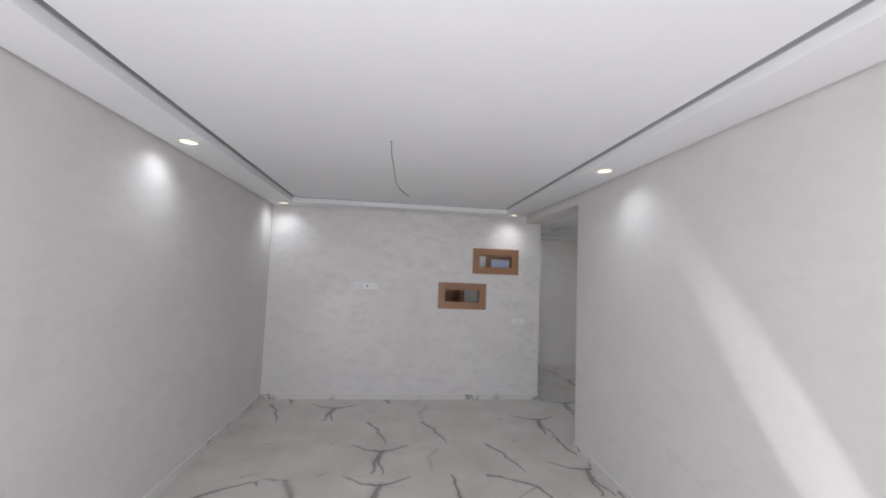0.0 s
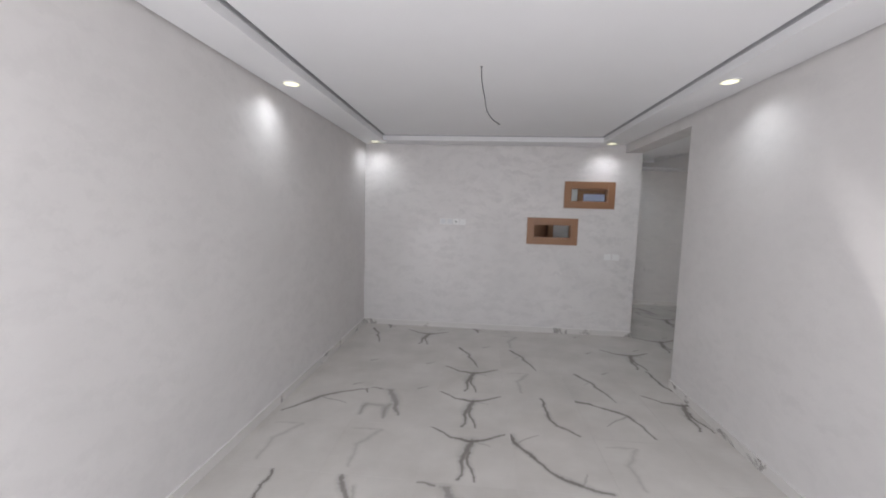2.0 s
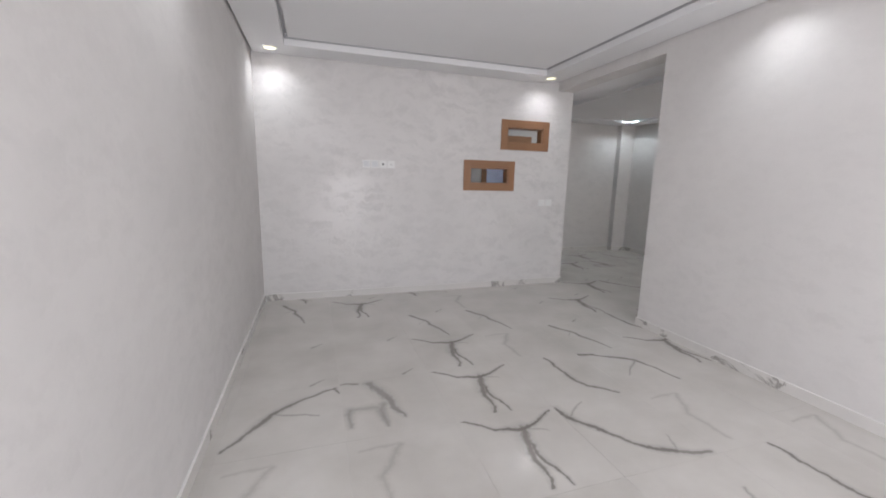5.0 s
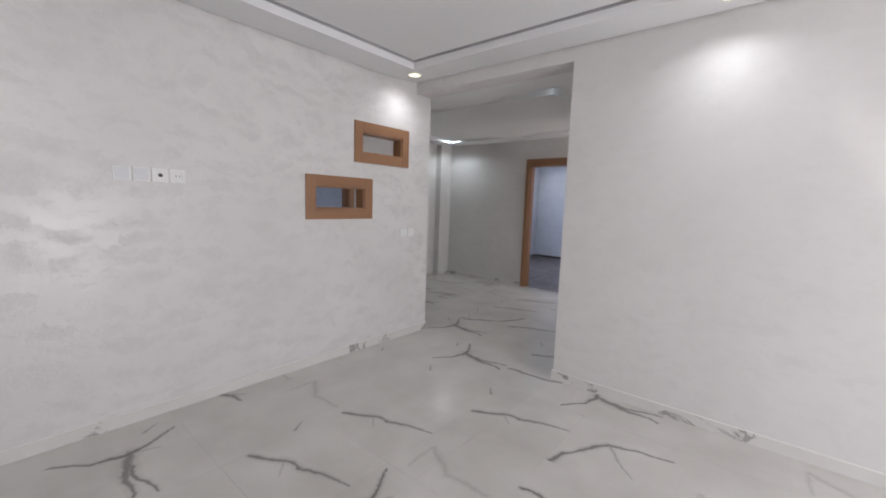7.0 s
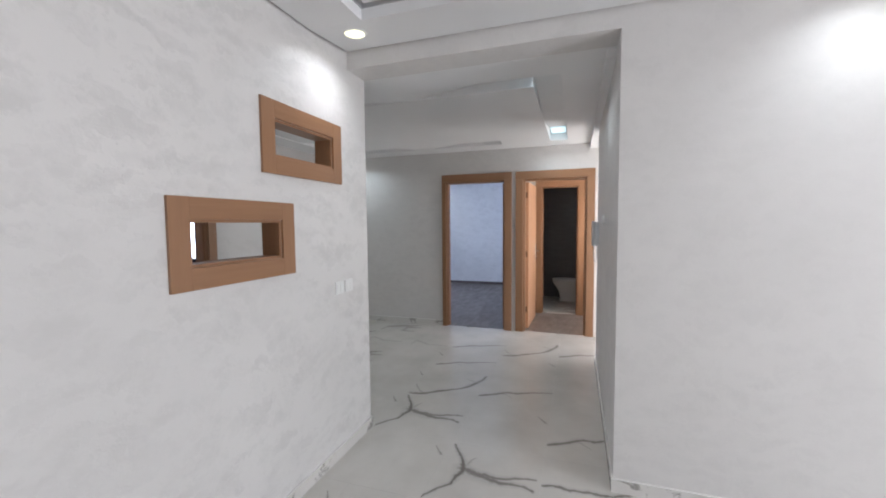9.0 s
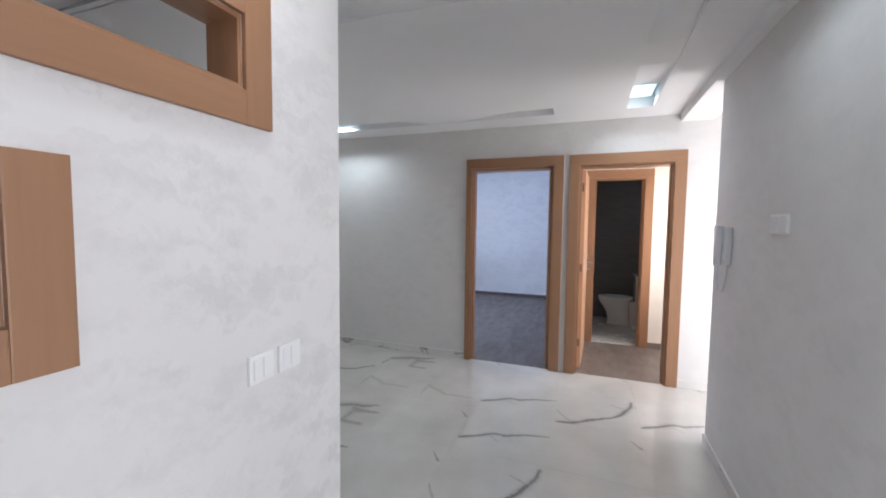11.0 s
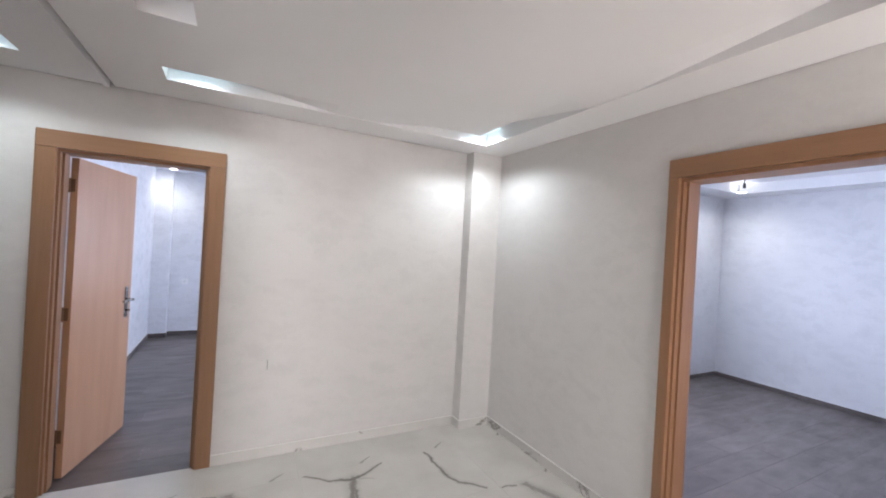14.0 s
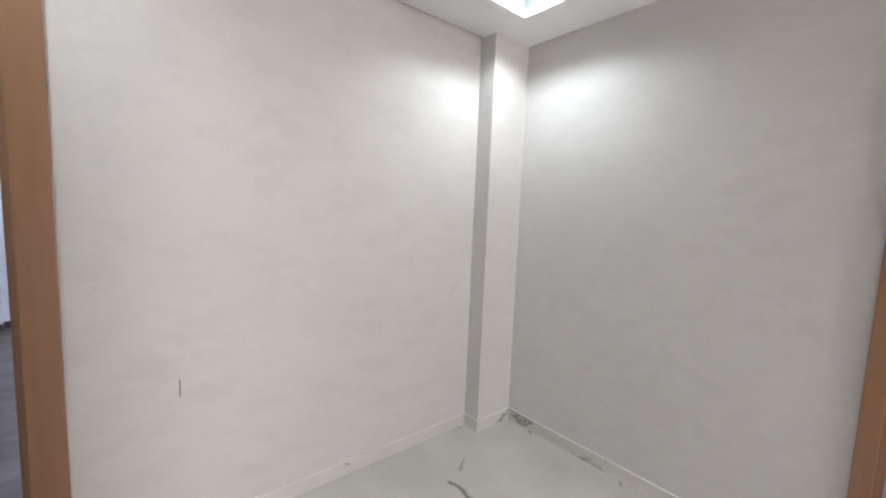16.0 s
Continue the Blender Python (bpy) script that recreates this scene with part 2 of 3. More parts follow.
MARBLE = marble()


def skirting_marble():
    m = Mat("marble_skirting", rough=0.16)
    co = m.place()
    vein = m.noise(co, 2.6, 5, 0.6, 0.8)
    streak = m.span(m.math("ABSOLUTE", m.math("SUBTRACT", vein, 0.36)), 0.0, 0.035, 0.75, 0.0)
    base = m.mix(m.noise(co, 4, 4), (0.62, 0.60, 0.57), (0.72, 0.70, 0.68))
    m.color(m.mix(streak, base, (0.17, 0.155, 0.14)))
    return m.m


SKIRT = skirting_marble()


def plank(name, low, high, rough=0.33):
    """Dark wood-look porcelain plank."""
    m = Mat(name)
    rnd = m.t.nodes.new("ShaderNodeObjectInfo").outputs["Random"]
    co = m.place()
    streak = m.noise(m.scaled(co, (2.2, 7, 1)), 1.4, 5, 0.65, 0.5)
    cloud = m.span(m.noise(co, 2.2, 5, 0.62), 0.32, 0.68, 0, 1)
    tone = m.math("ADD", m.math("MULTIPLY", m.span(streak, 0.3, 0.7, 0, 1), 0.32), m.math("ADD", m.math("MULTIPLY", cloud, 0.45), m.math("MULTIPLY", rnd, 0.3)))
    m.color(m.mix(tone, low, high))
    m.rough(m.span(streak, 0.3, 0.7, rough + 0.1, rough - 0.05))
    m.bump(streak, 0.1, 0.004)
    return m.m


SLATE = plank("slate_wood_tile", (0.066, 0.053, 0.049), (0.178, 0.148, 0.136))
GREIGE = plank("greige_wood_tile", (0.10, 0.083, 0.076), (0.235, 0.20, 0.185))


def dark_tile():
    m = Mat("dark_wall_tile", rough=0.35)
    co = m.place()
    s = m.noise(m.scaled(co, (1, 2, 14)), 2.2, 5, 0.6)
    m.color(m.mix(s, (0.085, 0.082, 0.084), (0.165, 0.16, 0.158)))
    m.bump(s, 0.15, 0.004)
    return m.m


DARKTILE = dark_tile()


def plain(name, color, rough=0.5, metal=0.0, vary=0.08, scale=30):
    m = Mat(name, color, rough, metal)
    n = m.noise(m.place(), scale, 4)
    m.color(m.mix(n, tuple(c * (1 - vary) for c in color), tuple(min(1, c * (1 + vary)) for c in color)))
    m.rough(m.span(n, 0.3, 0.7, rough * 0.9, min(1, rough * 1.15)))
    return m.m


def glassy():
    m = Mat("window_glass", (1, 1, 1), 0.02)
    m.b.inputs["Transmission Weight"].default_value = 1.0
    m.b.inputs["IOR"].default_value = 1.45
    return m.m


GROUT = plain("pale_grout", (0.62, 0.60, 0.58), 0.7)
GROUT_DARK = plain("dark_grout", (0.095, 0.09, 0.092), 0.8)
WHITE_PLASTIC = plain("white_plastic", (0.78, 0.78, 0.77), 0.32, vary=0.02)
CLEAR_PLASTIC = plain("grey_plastic", (0.66, 0.67, 0.68), 0.35, vary=0.03)
DARK_PLASTIC = plain("black_plastic", (0.03, 0.03, 0.03), 0.45)
CHROME = plain("brushed_nickel", (0.40, 0.38, 0.36), 0.26, 1.0)
BRASS = plain("bronze_hinge_steel", (0.22, 0.13, 0.08), 0.4, 0.6)
CERAMIC = plain("white_ceramic", (0.80, 0.79, 0.77), 0.12, vary=0.02)
RUBBER = plain("black_cable", (0.02, 0.02, 0.022), 0.5)
MORTAR = plain("white_caulk", (0.74, 0.73, 0.71), 0.7)
ALU = plain("dark_aluminium", (0.03, 0.032, 0.038), 0.35, 0.6)
GLASS = glassy()
JOINT_SHADE = plain("grey_joint_shade", (0.40, 0.40, 0.41), 0.6)
PENCIL = plain("pencil_line", (0.16, 0.15, 0.15), 0.8)


def glow(name, color, strength):
    m = Mat(name, (0.9, 0.9, 0.9), 0.4)
    m.b.inputs["Emission Color"].default_value = (*color, 1)
    m.b.inputs["Emission Strength"].default_value = strength
    return m.m


GLOW_WARM = glow("spot_lens_warm", (1.0, 0.95, 0.52), 1.5)
GLOW_COOL = glow("led_diffuser_cool", (0.52, 0.88, 1.0), 0.75)
GLOW_ROOM = glow("spot_lens_cool", (0.92, 0.96, 1.0), 6.0)


# ---- mesh helpers ----
def box(bm, x0, x1, y0, y1, z0, z1):
    vs = [bm.verts.new(p) for p in ((x0, y0, z0), (x1, y0, z0), (x1, y1, z0), (x0, y1, z0), (x0, y0, z1), (x1, y0, z1), (x1, y1, z1), (x0, y1, z1))]
    for f in ((3, 2, 1, 0), (4, 5, 6, 7), (0, 1, 5, 4), (1, 2, 6, 5), (2, 3, 7, 6), (3, 0, 4, 7)):
        bm.faces.new([vs[i] for i in f])
    return bm


def boxes(*rows):
    bm = bmesh.new()
    for r in rows:
        box(bm, *r)
    return bm


def bevelled(bm, width, segments=2):
    bmesh.ops.bevel(bm, geom=bm.edges[:], offset=width, segments=segments, affect="EDGES", profile=0.7)
    return bm


def disc(bm, r, z0, z1, m=None, sides=32, r1=None):
    """A round piece from z0 up to z1."""
    made = bmesh.ops.create_cone(bm, cap_ends=True, segments=sides, radius1=r, radius2=r if r1 is None else r1, depth=z1 - z0)
    bmesh.ops.transform(bm, matrix=(m or Matrix()) @ Matrix.Translation((0, 0, (z0 + z1) / 2)), verts=made["verts"])
    return bm


def ring(bm, profile, sides=40):
    """A turned ring about z from (radius, height) pairs, closed."""
    loops = []
    for i in range(sides):
        a = 2 * math.pi * i / sides
        loops.append([bm.verts.new((r * math.cos(a), r * math.sin(a), z)) for r, z in profile])
    for i in range(sides):
        p, q = loops[i], loops[(i + 1) % sides]
        for k in range(len(profile)):
            bm.faces.new((p[k], q[k], q[(k + 1) % len(profile)], p[(k + 1) % len(profile)]))
    return bm


def mesh(bm, name, material, smooth=False):
    bmesh.ops.recalc_face_normals(bm, faces=bm.faces[:])
    me = bpy.data.meshes.new(name)
    bm.to_mesh(me)
    bm.free()
    me.materials.append(material)
    if smooth:
        for p in me.polygons:
            p.use_smooth = True
        me.set_sharp_from_angle(angle=radians(35))
    return me


def part(name, bm, material, parent=None, label="", smooth=False):
    ob = new(name, mesh(bm, name, material, smooth))
    if parent is not None:
        ob.parent = parent
    if label:
        ob["label"] = label
    return ob


def thing(name, label, category, m=None, group="", kind=""):
    ob = new(name)
    ob.empty_display_size = 0.1
    ob.matrix_world = m or Matrix()
    return tagged(ob, label, category, group, kind)


def structure(name, bm, material, label, category, smooth=False):
    return tagged(part(name, bm, material, None, "", smooth), label, category, kind="structure")


# ---- plan ----
LX, RX, FARY, FARB, ENDX = -1.70, 1.725, 5.212, 5.315, 1.937
JY, HX, NY, SOUTH = 3.63, 4.785, 7.345, -1.5
H, HALL, SOFF, TRAY = 2.72, 2.43, 2.485, 2.545

# walls
structure("wall_west", boxes((LX - 0.2, LX, SOUTH - 0.2, 7.545, 0, H)), WALL, "pale grey pearly stucco wall", "wall")
structure("wall_south", boxes((LX, -1.3, SOUTH - 0.2, SOUTH, 0, H), (1.3, RX, SOUTH - 0.2, SOUTH, 0, H), (-1.3, 1.3, SOUTH - 0.2, SOUTH, 2.35, H)), WALL, "pale stucco wall with a wide balcony opening", "wall")
structure("wall_living_east", boxes((RX, RX + 0.2, SOUTH - 0.2, JY, 0, H), (RX + 0.2, 3.78, JY - 0.2, JY, 0, H), (RX, ENDX, JY, FARY, 2.417, H)), WALL, "pale stucco wall with a wide doorless opening", "wall")


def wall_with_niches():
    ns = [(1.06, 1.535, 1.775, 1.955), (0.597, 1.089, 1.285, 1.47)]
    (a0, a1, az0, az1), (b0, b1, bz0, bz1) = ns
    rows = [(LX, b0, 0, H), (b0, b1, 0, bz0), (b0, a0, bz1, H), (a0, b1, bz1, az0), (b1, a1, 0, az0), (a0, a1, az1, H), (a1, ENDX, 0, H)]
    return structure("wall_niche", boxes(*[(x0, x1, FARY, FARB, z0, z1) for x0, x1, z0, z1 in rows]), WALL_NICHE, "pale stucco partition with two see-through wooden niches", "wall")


wall_with_niches()


def wall_doors(name, axis, face, back, lo, hi, openings, material, label, top=H):
    """A wall along an axis with door openings (from, to, height)."""
    rows, at = [], lo
    for a, b, z in sorted(openings):
        rows += [(at, a, 0, top), (a, b, z, top)]
        at = b
    rows.append((at, hi, 0, top))
    rows = [(a, b, face, back, z0, z1) if axis == "x" else (face, back, a, b, z0, z1) for a, b, z0, z1 in rows]
    return structure(name, boxes(*rows), material, label, "wall")


DOOR_H = 2.02
wall_doors("wall_hall_east", "y", HX, HX + 0.15, 1.5, 7.545, [(3.70, 4.51, DOOR_H + 0.02), (4.73, 5.574, DOOR_H + 0.02)], WALL, "pale stucco wall with two framed doorways")
wall_doors("wall_hall_north", "x", NY, NY + 0.15, LX, HX, [(1.735, 2.515, DOOR_H + 0.02), (0.385, 1.165, DOOR_H + 0.02)], WALL, "pale stucco wall with two framed doorways")
structure("column", boxes((4.487, HX, 7.225, NY, 0, H)), WALL, "square pale stucco corner pilaster", "column")
structure("wall_passage_west", boxes((3.58, 3.78, 1.5, 2.0, 0, H), (3.58, 3.78, 3.3, JY - 0.2, 0, H), (3.58, 3.78, 2.0, 3.3, 2.1, H), (3.58, 3.78, 2.0, 3.3, 0, 0.2)), WALL, "pale stucco passage wall with an opening", "wall")
structure("wall_passage_south", boxes((3.58, HX + 0.15, 1.5, 1.7, 2.25, H), (3.58, 3.8, 1.5, 1.7, 0, 2.25)), WALL, "pale stucco wall over the entrance opening", "wall")

# rooms beyond the doors
structure("wall_bedroom_east", boxes((8.80, 9.0, 4.4, 7.7, 0, H)), WALL_ROOM, "white pearly stucco bedroom wall", "wall")
structure("wall_bedroom_east_north", boxes((HX + 0.15, 5.5, 7.40, 7.6, 0, H), (7.1, 8.80, 7.40, 7.6, 0, H), (5.5, 7.1, 7.40, 7.6, 0, 0.9), (5.5, 7.1, 7.40, 7.6, 2.1, H)), WALL_ROOM, "white pearly stucco bedroom wall with a window opening", "wall")
structure("wall_bedroom_east_south", boxes((HX + 0.15, 8.80, 4.56, 4.66, 0, H)), WALL_ROOM, "white pearly stucco bedroom wall", "wall")
structure("wall_bedroom_north_west", boxes((1.40, 1.60, 7.495, 11.75, 0, H)), WALL_ROOM, "white pearly stucco bedroom wall", "wall")
structure("wall_bedroom_north_end", boxes((1.60, 4.8, 11.55, 11.75, 0, H), (1.60, 1.82, 11.42, 11.55, 0, H)), WALL_ROOM, "white pearly stucco bedroom wall with a pilaster", "wall")
structure("wall_bedroom_north_east", boxes((4.6, 4.8, 7.495, 8.5, 0, H), (4.6, 4.8, 10.42, 11.55, 0, H), (4.6, 4.8, 8.5, 10.42, 0, 0.82), (4.6, 4.8, 8.5, 10.42, 2.13, H)), WALL_ROOM, "white stucco bedroom wall with a window opening", "wall")
wall_doors("wall_lobby_east", "y", 5.97, 6.09, 2.9, 4.56, [(3.80, 4.38, DOOR_H)], LOBBY, "cream wall with the framed washroom doorway")
structure("wall_lobby_south", boxes((HX + 0.15, 5.97, 2.9, 3.0, 2.1, H), (HX + 0.15, 5.97, 2.9, 3.0, 0, 0.6), (HX + 0.15, 5.0, 2.9, 3.0, 0.6, 2.1), (5.8, 5.97, 2.9, 3.0, 0.6, 2.1)), LOBBY, "cream lobby wall with a window opening", "wall")
# unseen outer wall, added only to keep direct sun out of the windows
structure("wall_sun_block", boxes((HX + 0.15, 9.4, 1.9, 2.1, -0.2, 8.0), (9.4, 9.6, 1.9, 4.4, -0.2, 8.0)), LOBBY, "tall cream wall added outside, out of view, to block the sun", "wall")
structure("wall_washroom_back", boxes((7.43, 7.55, 3.2, 4.56, 0, H)), DARKTILE, "washroom wall of dark horizontal tiles", "wall")
# the high gap in the south side is made up for the fill lamp
structure("wall_washroom_sides", boxes((6.09, 6.5, 3.2, 3.3, 0, H), (7.0, 7.43, 3.2, 3.3, 0, H), (6.5, 7.0, 3.2, 3.3, 0, 1.7), (6.5, 7.0, 3.2, 3.3, 2.2, H), (6.09, 7.43, 4.50, 4.555, 0, H)), DARKTILE, "washroom walls of dark tiles", "wall")


# ceilings
def living_ceiling():
    """Dropped border with a raised middle, a lip and a fine shadow joint."""
    x0, x1, y0, y1, g = -1.380, 1.345, SOUTH + 0.35, 4.885, 0.018
    top = TRAY + 0.11
    bm = boxes((LX + g, x0, SOUTH, FARY - g, SOFF, top), (x0, x1, y1, FARY - g, SOFF, top), (x0, x1, SOUTH, y0, SOFF, top))
    wide = len(bm.verts)
    box(bm, x1, RX - g, SOUTH, FARY - g, SOFF, top)
    bm.verts.ensure_lookup_table()
    for v in bm.verts[wide:]:
        if v.co.x > x1 + 0.1 and v.co.z < SOFF + 0.01:
            v.co.z += 0.032
    j = 0.034
    box(bm, x0 + j, x1 - j, y0 + j, y1 - j, TRAY, top)
    box(bm, LX, RX, SOUTH, FARY, top + 0.004, top + 0.06)
    return structure("ceiling_living", bm, CEIL, "white plasterboard ceiling with a dropped border and raised centre", "ceiling")


living_ceiling()


def joint_shade():
    """Grey strip painting the joint's shade round the living room's raised ceiling middle."""
    x0, x1, y0, y1, d = -1.380, 1.345, SOUTH + 0.35, 4.885, 0.007
    z0, z1 = TRAY - 0.004, TRAY + 0.03
    rows = ((x0, x0 + d, y0, y1), (x1 - d, x1, y0, y1), (x0 + d, x1 - d, y1 - d, y1), (x0 + d, x1 - d, y0, y0 + d))
    return structure("trim_joint_shade", boxes(*[(*q, z0, z1) for q in rows]), JOINT_SHADE, "thin grey strip for the shade in the joint round the raised ceiling", "trim")


joint_shade()
GX0, GX1, GY0, GY1, GW = 2.29, 4.465, 3.94, 7.0, 0.20


def ramp(bm, a, b, across0, across1, along, deep_a, deep_b, steps=14):
    """The sloping roof of a groove from a to b, deep at the ends and shallow in between."""
    def depth(s):
        d = max(deep_a * max(0.0, 1 - s / 0.42), deep_b * max(0.0, 1 - (1 - s) / 0.42))
        return 0.006 + d
    last = None
    for i in range(steps + 1):
        s = i / steps
        t, z = a + (b - a) * s, HALL + depth(s)
        now = [bm.verts.new((t, c, z) if along == "x" else (c, t, z)) for c in (across0, across1)]
        if last:
            bm.faces.new((last[0], now[0], now[1], last[1]))
        last = now


def hall_ceiling():
    """Flat ceiling with four tapering light grooves set like a pinwheel."""
    x0, x1, y0, y1, g = 1.99, HX, JY - 0.1, NY, 0.02
    grooves = [(GX0, GX1, GY1 - GW, GY1), (GX1 - GW, GX1, 4.72, GY1 - GW), (GX0, GX1, GY0, GY0 + GW), (GX0, GX0 + GW, GY0 + GW, 6.22)]
    xs = sorted({x0, x1 - 0.004, *[v for r in grooves for v in r[:2]]})
    ys = sorted({y0, y1 - g, *[v for r in grooves for v in r[2:]]})
    bm = bmesh.new()
    for xa, xb in zip(xs, xs[1:]):
        for ya, yb in zip(ys, ys[1:]):
            mx, my = (xa + xb) / 2, (ya + yb) / 2
            if not any(r[0] < mx < r[1] and r[2] < my < r[3] for r in grooves):
                box(bm, xa, xb, ya, yb, HALL, HALL + 0.15)
    e = 0.125
    ramp(bm, GX0, GX1, GY1 - GW, GY1, "x", e, e)
    ramp(bm, 4.72, GY1 - GW, GX1 - GW, GX1, "y", 0.085, e)
    ramp(bm, GX0, GX1, GY0, GY0 + GW, "x", e, e)
    ramp(bm, GY0 + GW, 6.22, GX0, GX0 + GW, "y", e, 0.085)
    box(bm, LX, HX, JY, NY, HALL + 0.16, HALL + 0.22)
    box(bm, ENDX, 1.965, JY, NY - g, HALL - 0.012, HALL + 0.15)
    for xa, xb, ya, yb in ((LX, 0.30, FARB, NY - g), (1.68, ENDX, FARB, NY - g), (0.30, 1.68, FARB, 6.82), (0.30, 1.68, 7.02, NY - g)):
        box(bm, xa, xb, ya, yb, HALL, HALL + 0.15)
    ramp(bm, 0.30, 1.68, 6.82, 7.02, "x", 0.03, e)
    return structure("ceiling_hall", bm, CEIL, "white plasterboard ceiling with tapering light grooves", "ceiling")


hall_ceiling()
structure("cornice_hall", boxes((ENDX + 0.03, 3.78, JY, JY + 0.05, 2.368, HALL + 0.02), (3.78, HX, JY - 0.2, JY + 0.05, 2.368, HALL + 0.02)), CEIL, "white plaster cornice beam along the hall wall", "cornice")
structure("ceiling_passage", boxes((3.58, HX, 1.5, JY - 0.101, HALL, HALL + 0.1)), CEIL, "white plasterboard passage ceiling", "ceiling")
structure("ceiling_bedroom_east", boxes((HX + 0.15, 8.8, 4.66, 7.4, 2.62, 2.72), (HX + 0.15, 8.8, 7.05, 7.4, 2.50, 2.62), (8.45, 8.8, 4.66, 7.05, 2.50, 2.62)), CEIL, "white plasterboard ceiling with a dropped border", "ceiling")
structure("ceiling_bedroom_north", boxes((1.6, 4.6, 7.495, 11.55, 2.62, 2.72), (1.6, 4.6, 11.1, 11.55, 2.50, 2.62), (1.6, 2.0, 7.495, 11.1, 2.50, 2.62)), CEIL, "white plasterboard ceiling with a dropped border", "ceiling")
structure("ceiling_lobby", boxes((HX + 0.15, 5.97, 2.9, 4.56, 2.5, 2.6), (6.09, 7.43, 3.3, 4.5, 2.35, 2.6)), CEIL, "white plasterboard ceiling", "ceiling")


# skirtings
def skirt(name, rows, material, h=0.07, label="polished white marble skirting with grey veins"):
    ob = structure(name, boxes(*[(*r, 0, h) for r in rows]), material, label, "skirting")
    cap = boxes(*[(*r, h, h + 0.003) for r in rows])
    part("caulk_line", cap, MORTAR, ob)
    return ob


T = 0.011
skirt("baseboard_living", [(LX, LX + T, SOUTH, FARY), (LX + T, ENDX, FARY - T, FARY), (ENDX, ENDX + T, FARY - T, FARB + T), (RX - T, RX, SOUTH, JY), (RX - T, 3.78, JY, JY + T)], SKIRT)
skirt("baseboard_hall", [(LX, ENDX, FARB, FARB + T), (LX, 0.30, NY - T, NY), (1.25, 1.65, NY - T, NY), (2.595, 4.487, NY - T, NY), (4.487 - T, 4.487, 7.225 - T, NY - T), (4.487, HX - T, 7.225 - T, 7.225), (HX - T, HX, 5.62, 7.225), (HX - T, HX, 1.7, 3.62), (3.78, 3.78 + T, 1.7, JY + T)], SKIRT)
skirt("baseboard_bedroom_east", [(8.80 - T, 8.80, 4.66, 7.40), (HX + 0.15, 8.80 - T, 7.40 - T, 7.40)], SLATE, 0.055, "dark slate-coloured tile skirting")
skirt("baseboard_bedroom_north", [(1.60, 1.60 + T, 8.3, 11.42), (1.60, 1.82 + T, 11.42 - T, 11.42), (1.82, 1.82 + T, 11.42, 11.55), (1.82 + T, 4.6, 11.55 - T, 11.55)], SLATE, 0.065, "dark slate-coloured tile skirting")
skirt("baseboard_lobby", [(5.97 - T, 5.97, 3.0, 3.71)], GREIGE, 0.07, "brown wood-look tile skirting")

# floors: beds of grout; the tiles follow at the end
floor_marble = structure("floor", boxes((LX - 0.2, RX + 0.1, SOUTH - 0.2, JY - 0.1, -0.1, -0.0015), (LX - 0.2, HX + 0.02, JY - 0.1, NY + 0.02, -0.1, -0.0015), (3.6, HX + 0.02, 1.5, JY - 0.1, -0.1, -0.0015)), GROUT, "polished white marble-look porcelain floor with dark veins", "floor")
floor_east = structure("floor_bedroom_east", boxes((HX + 0.02, 9.0, 4.56, 7.6, -0.1, -0.004)), GROUT_DARK, "dark slate wood-look tile floor", "floor")
floor_north = structure("floor_bedroom_north", boxes((1.4, 4.8, NY + 0.02, 11.75, -0.1, -0.004)), GROUT_DARK, "dark slate wood-look tile floor", "floor")
floor_lobby = structure("floor_lobby", boxes((HX + 0.02, 6.0, 2.9, 4.56, -0.1, -0.004)), GROUT_DARK, "grey-brown wood-look tile floor", "floor")
structure("floor_washroom", boxes((6.0, 7.55, 3.2, 4.56, -0.1, 0.012)), plain("pale_washroom_tile", (0.50, 0.50, 0.48), 0.25, vary=0.1, scale=6), "pale tiled washroom floor", "floor")
structure("ground", boxes((-60, 60, -60, 60, -0.4, -0.15)), plain("concrete_ground", (0.34, 0.32, 0.30), 0.8, vary=0.2, scale=2), "pale concrete ground outside", "ground")


# ---- doors ----
def rotated(bm, turn):
    bmesh.ops.transform(bm, matrix=turn, verts=bm.verts[:])
    return bm


def lever(parent, x, y, z, side, toward):
    """Lever handle on a long plate. side: +1 or -1, the leaf's face; toward: the way the lever points along x."""
    plate = boxes((x - 0.022, x + 0.022, min(y, y + side * 0.008), max(y, y + side * 0.008), z - 0.14, z + 0.10))
    bevelled(plate, 0.003, 1)
    p = part("handle_plate", plate, CHROME, parent, "brushed nickel handle plate")
    bm = bmesh.new()
    turn = Matrix.Translation((x, y + side * 0.008, z)) @ Matrix.Rotation(radians(-90 * side), 4, "X")
    disc(bm, 0.010, 0, 0.045, turn, 14)
    grip = Matrix.Translation((x - toward * 0.008, y + side * 0.046, z)) @ Matrix.Rotation(radians(90 * toward), 4, "Y")
    disc(bm, 0.011, 0, 0.14, grip, 14, 0.009)
    part("lever", bm, CHROME, p, "brushed nickel lever", True)
    key = bmesh.new()
    disc(key, 0.009, 0, 0.006, Matrix.Translation((x, y + side * 0.008, z - 0.085)) @ Matrix.Rotation(radians(-90 * side), 4, "X"), 12)
    box(key, x - 0.002, x + 0.002, min(y + side * 0.014, y + side * 0.032), max(y + side * 0.014, y + side * 0.032), z - 0.092, z - 0.072)
    part("key", key, CHROME, p, "key in the lock")
    return p


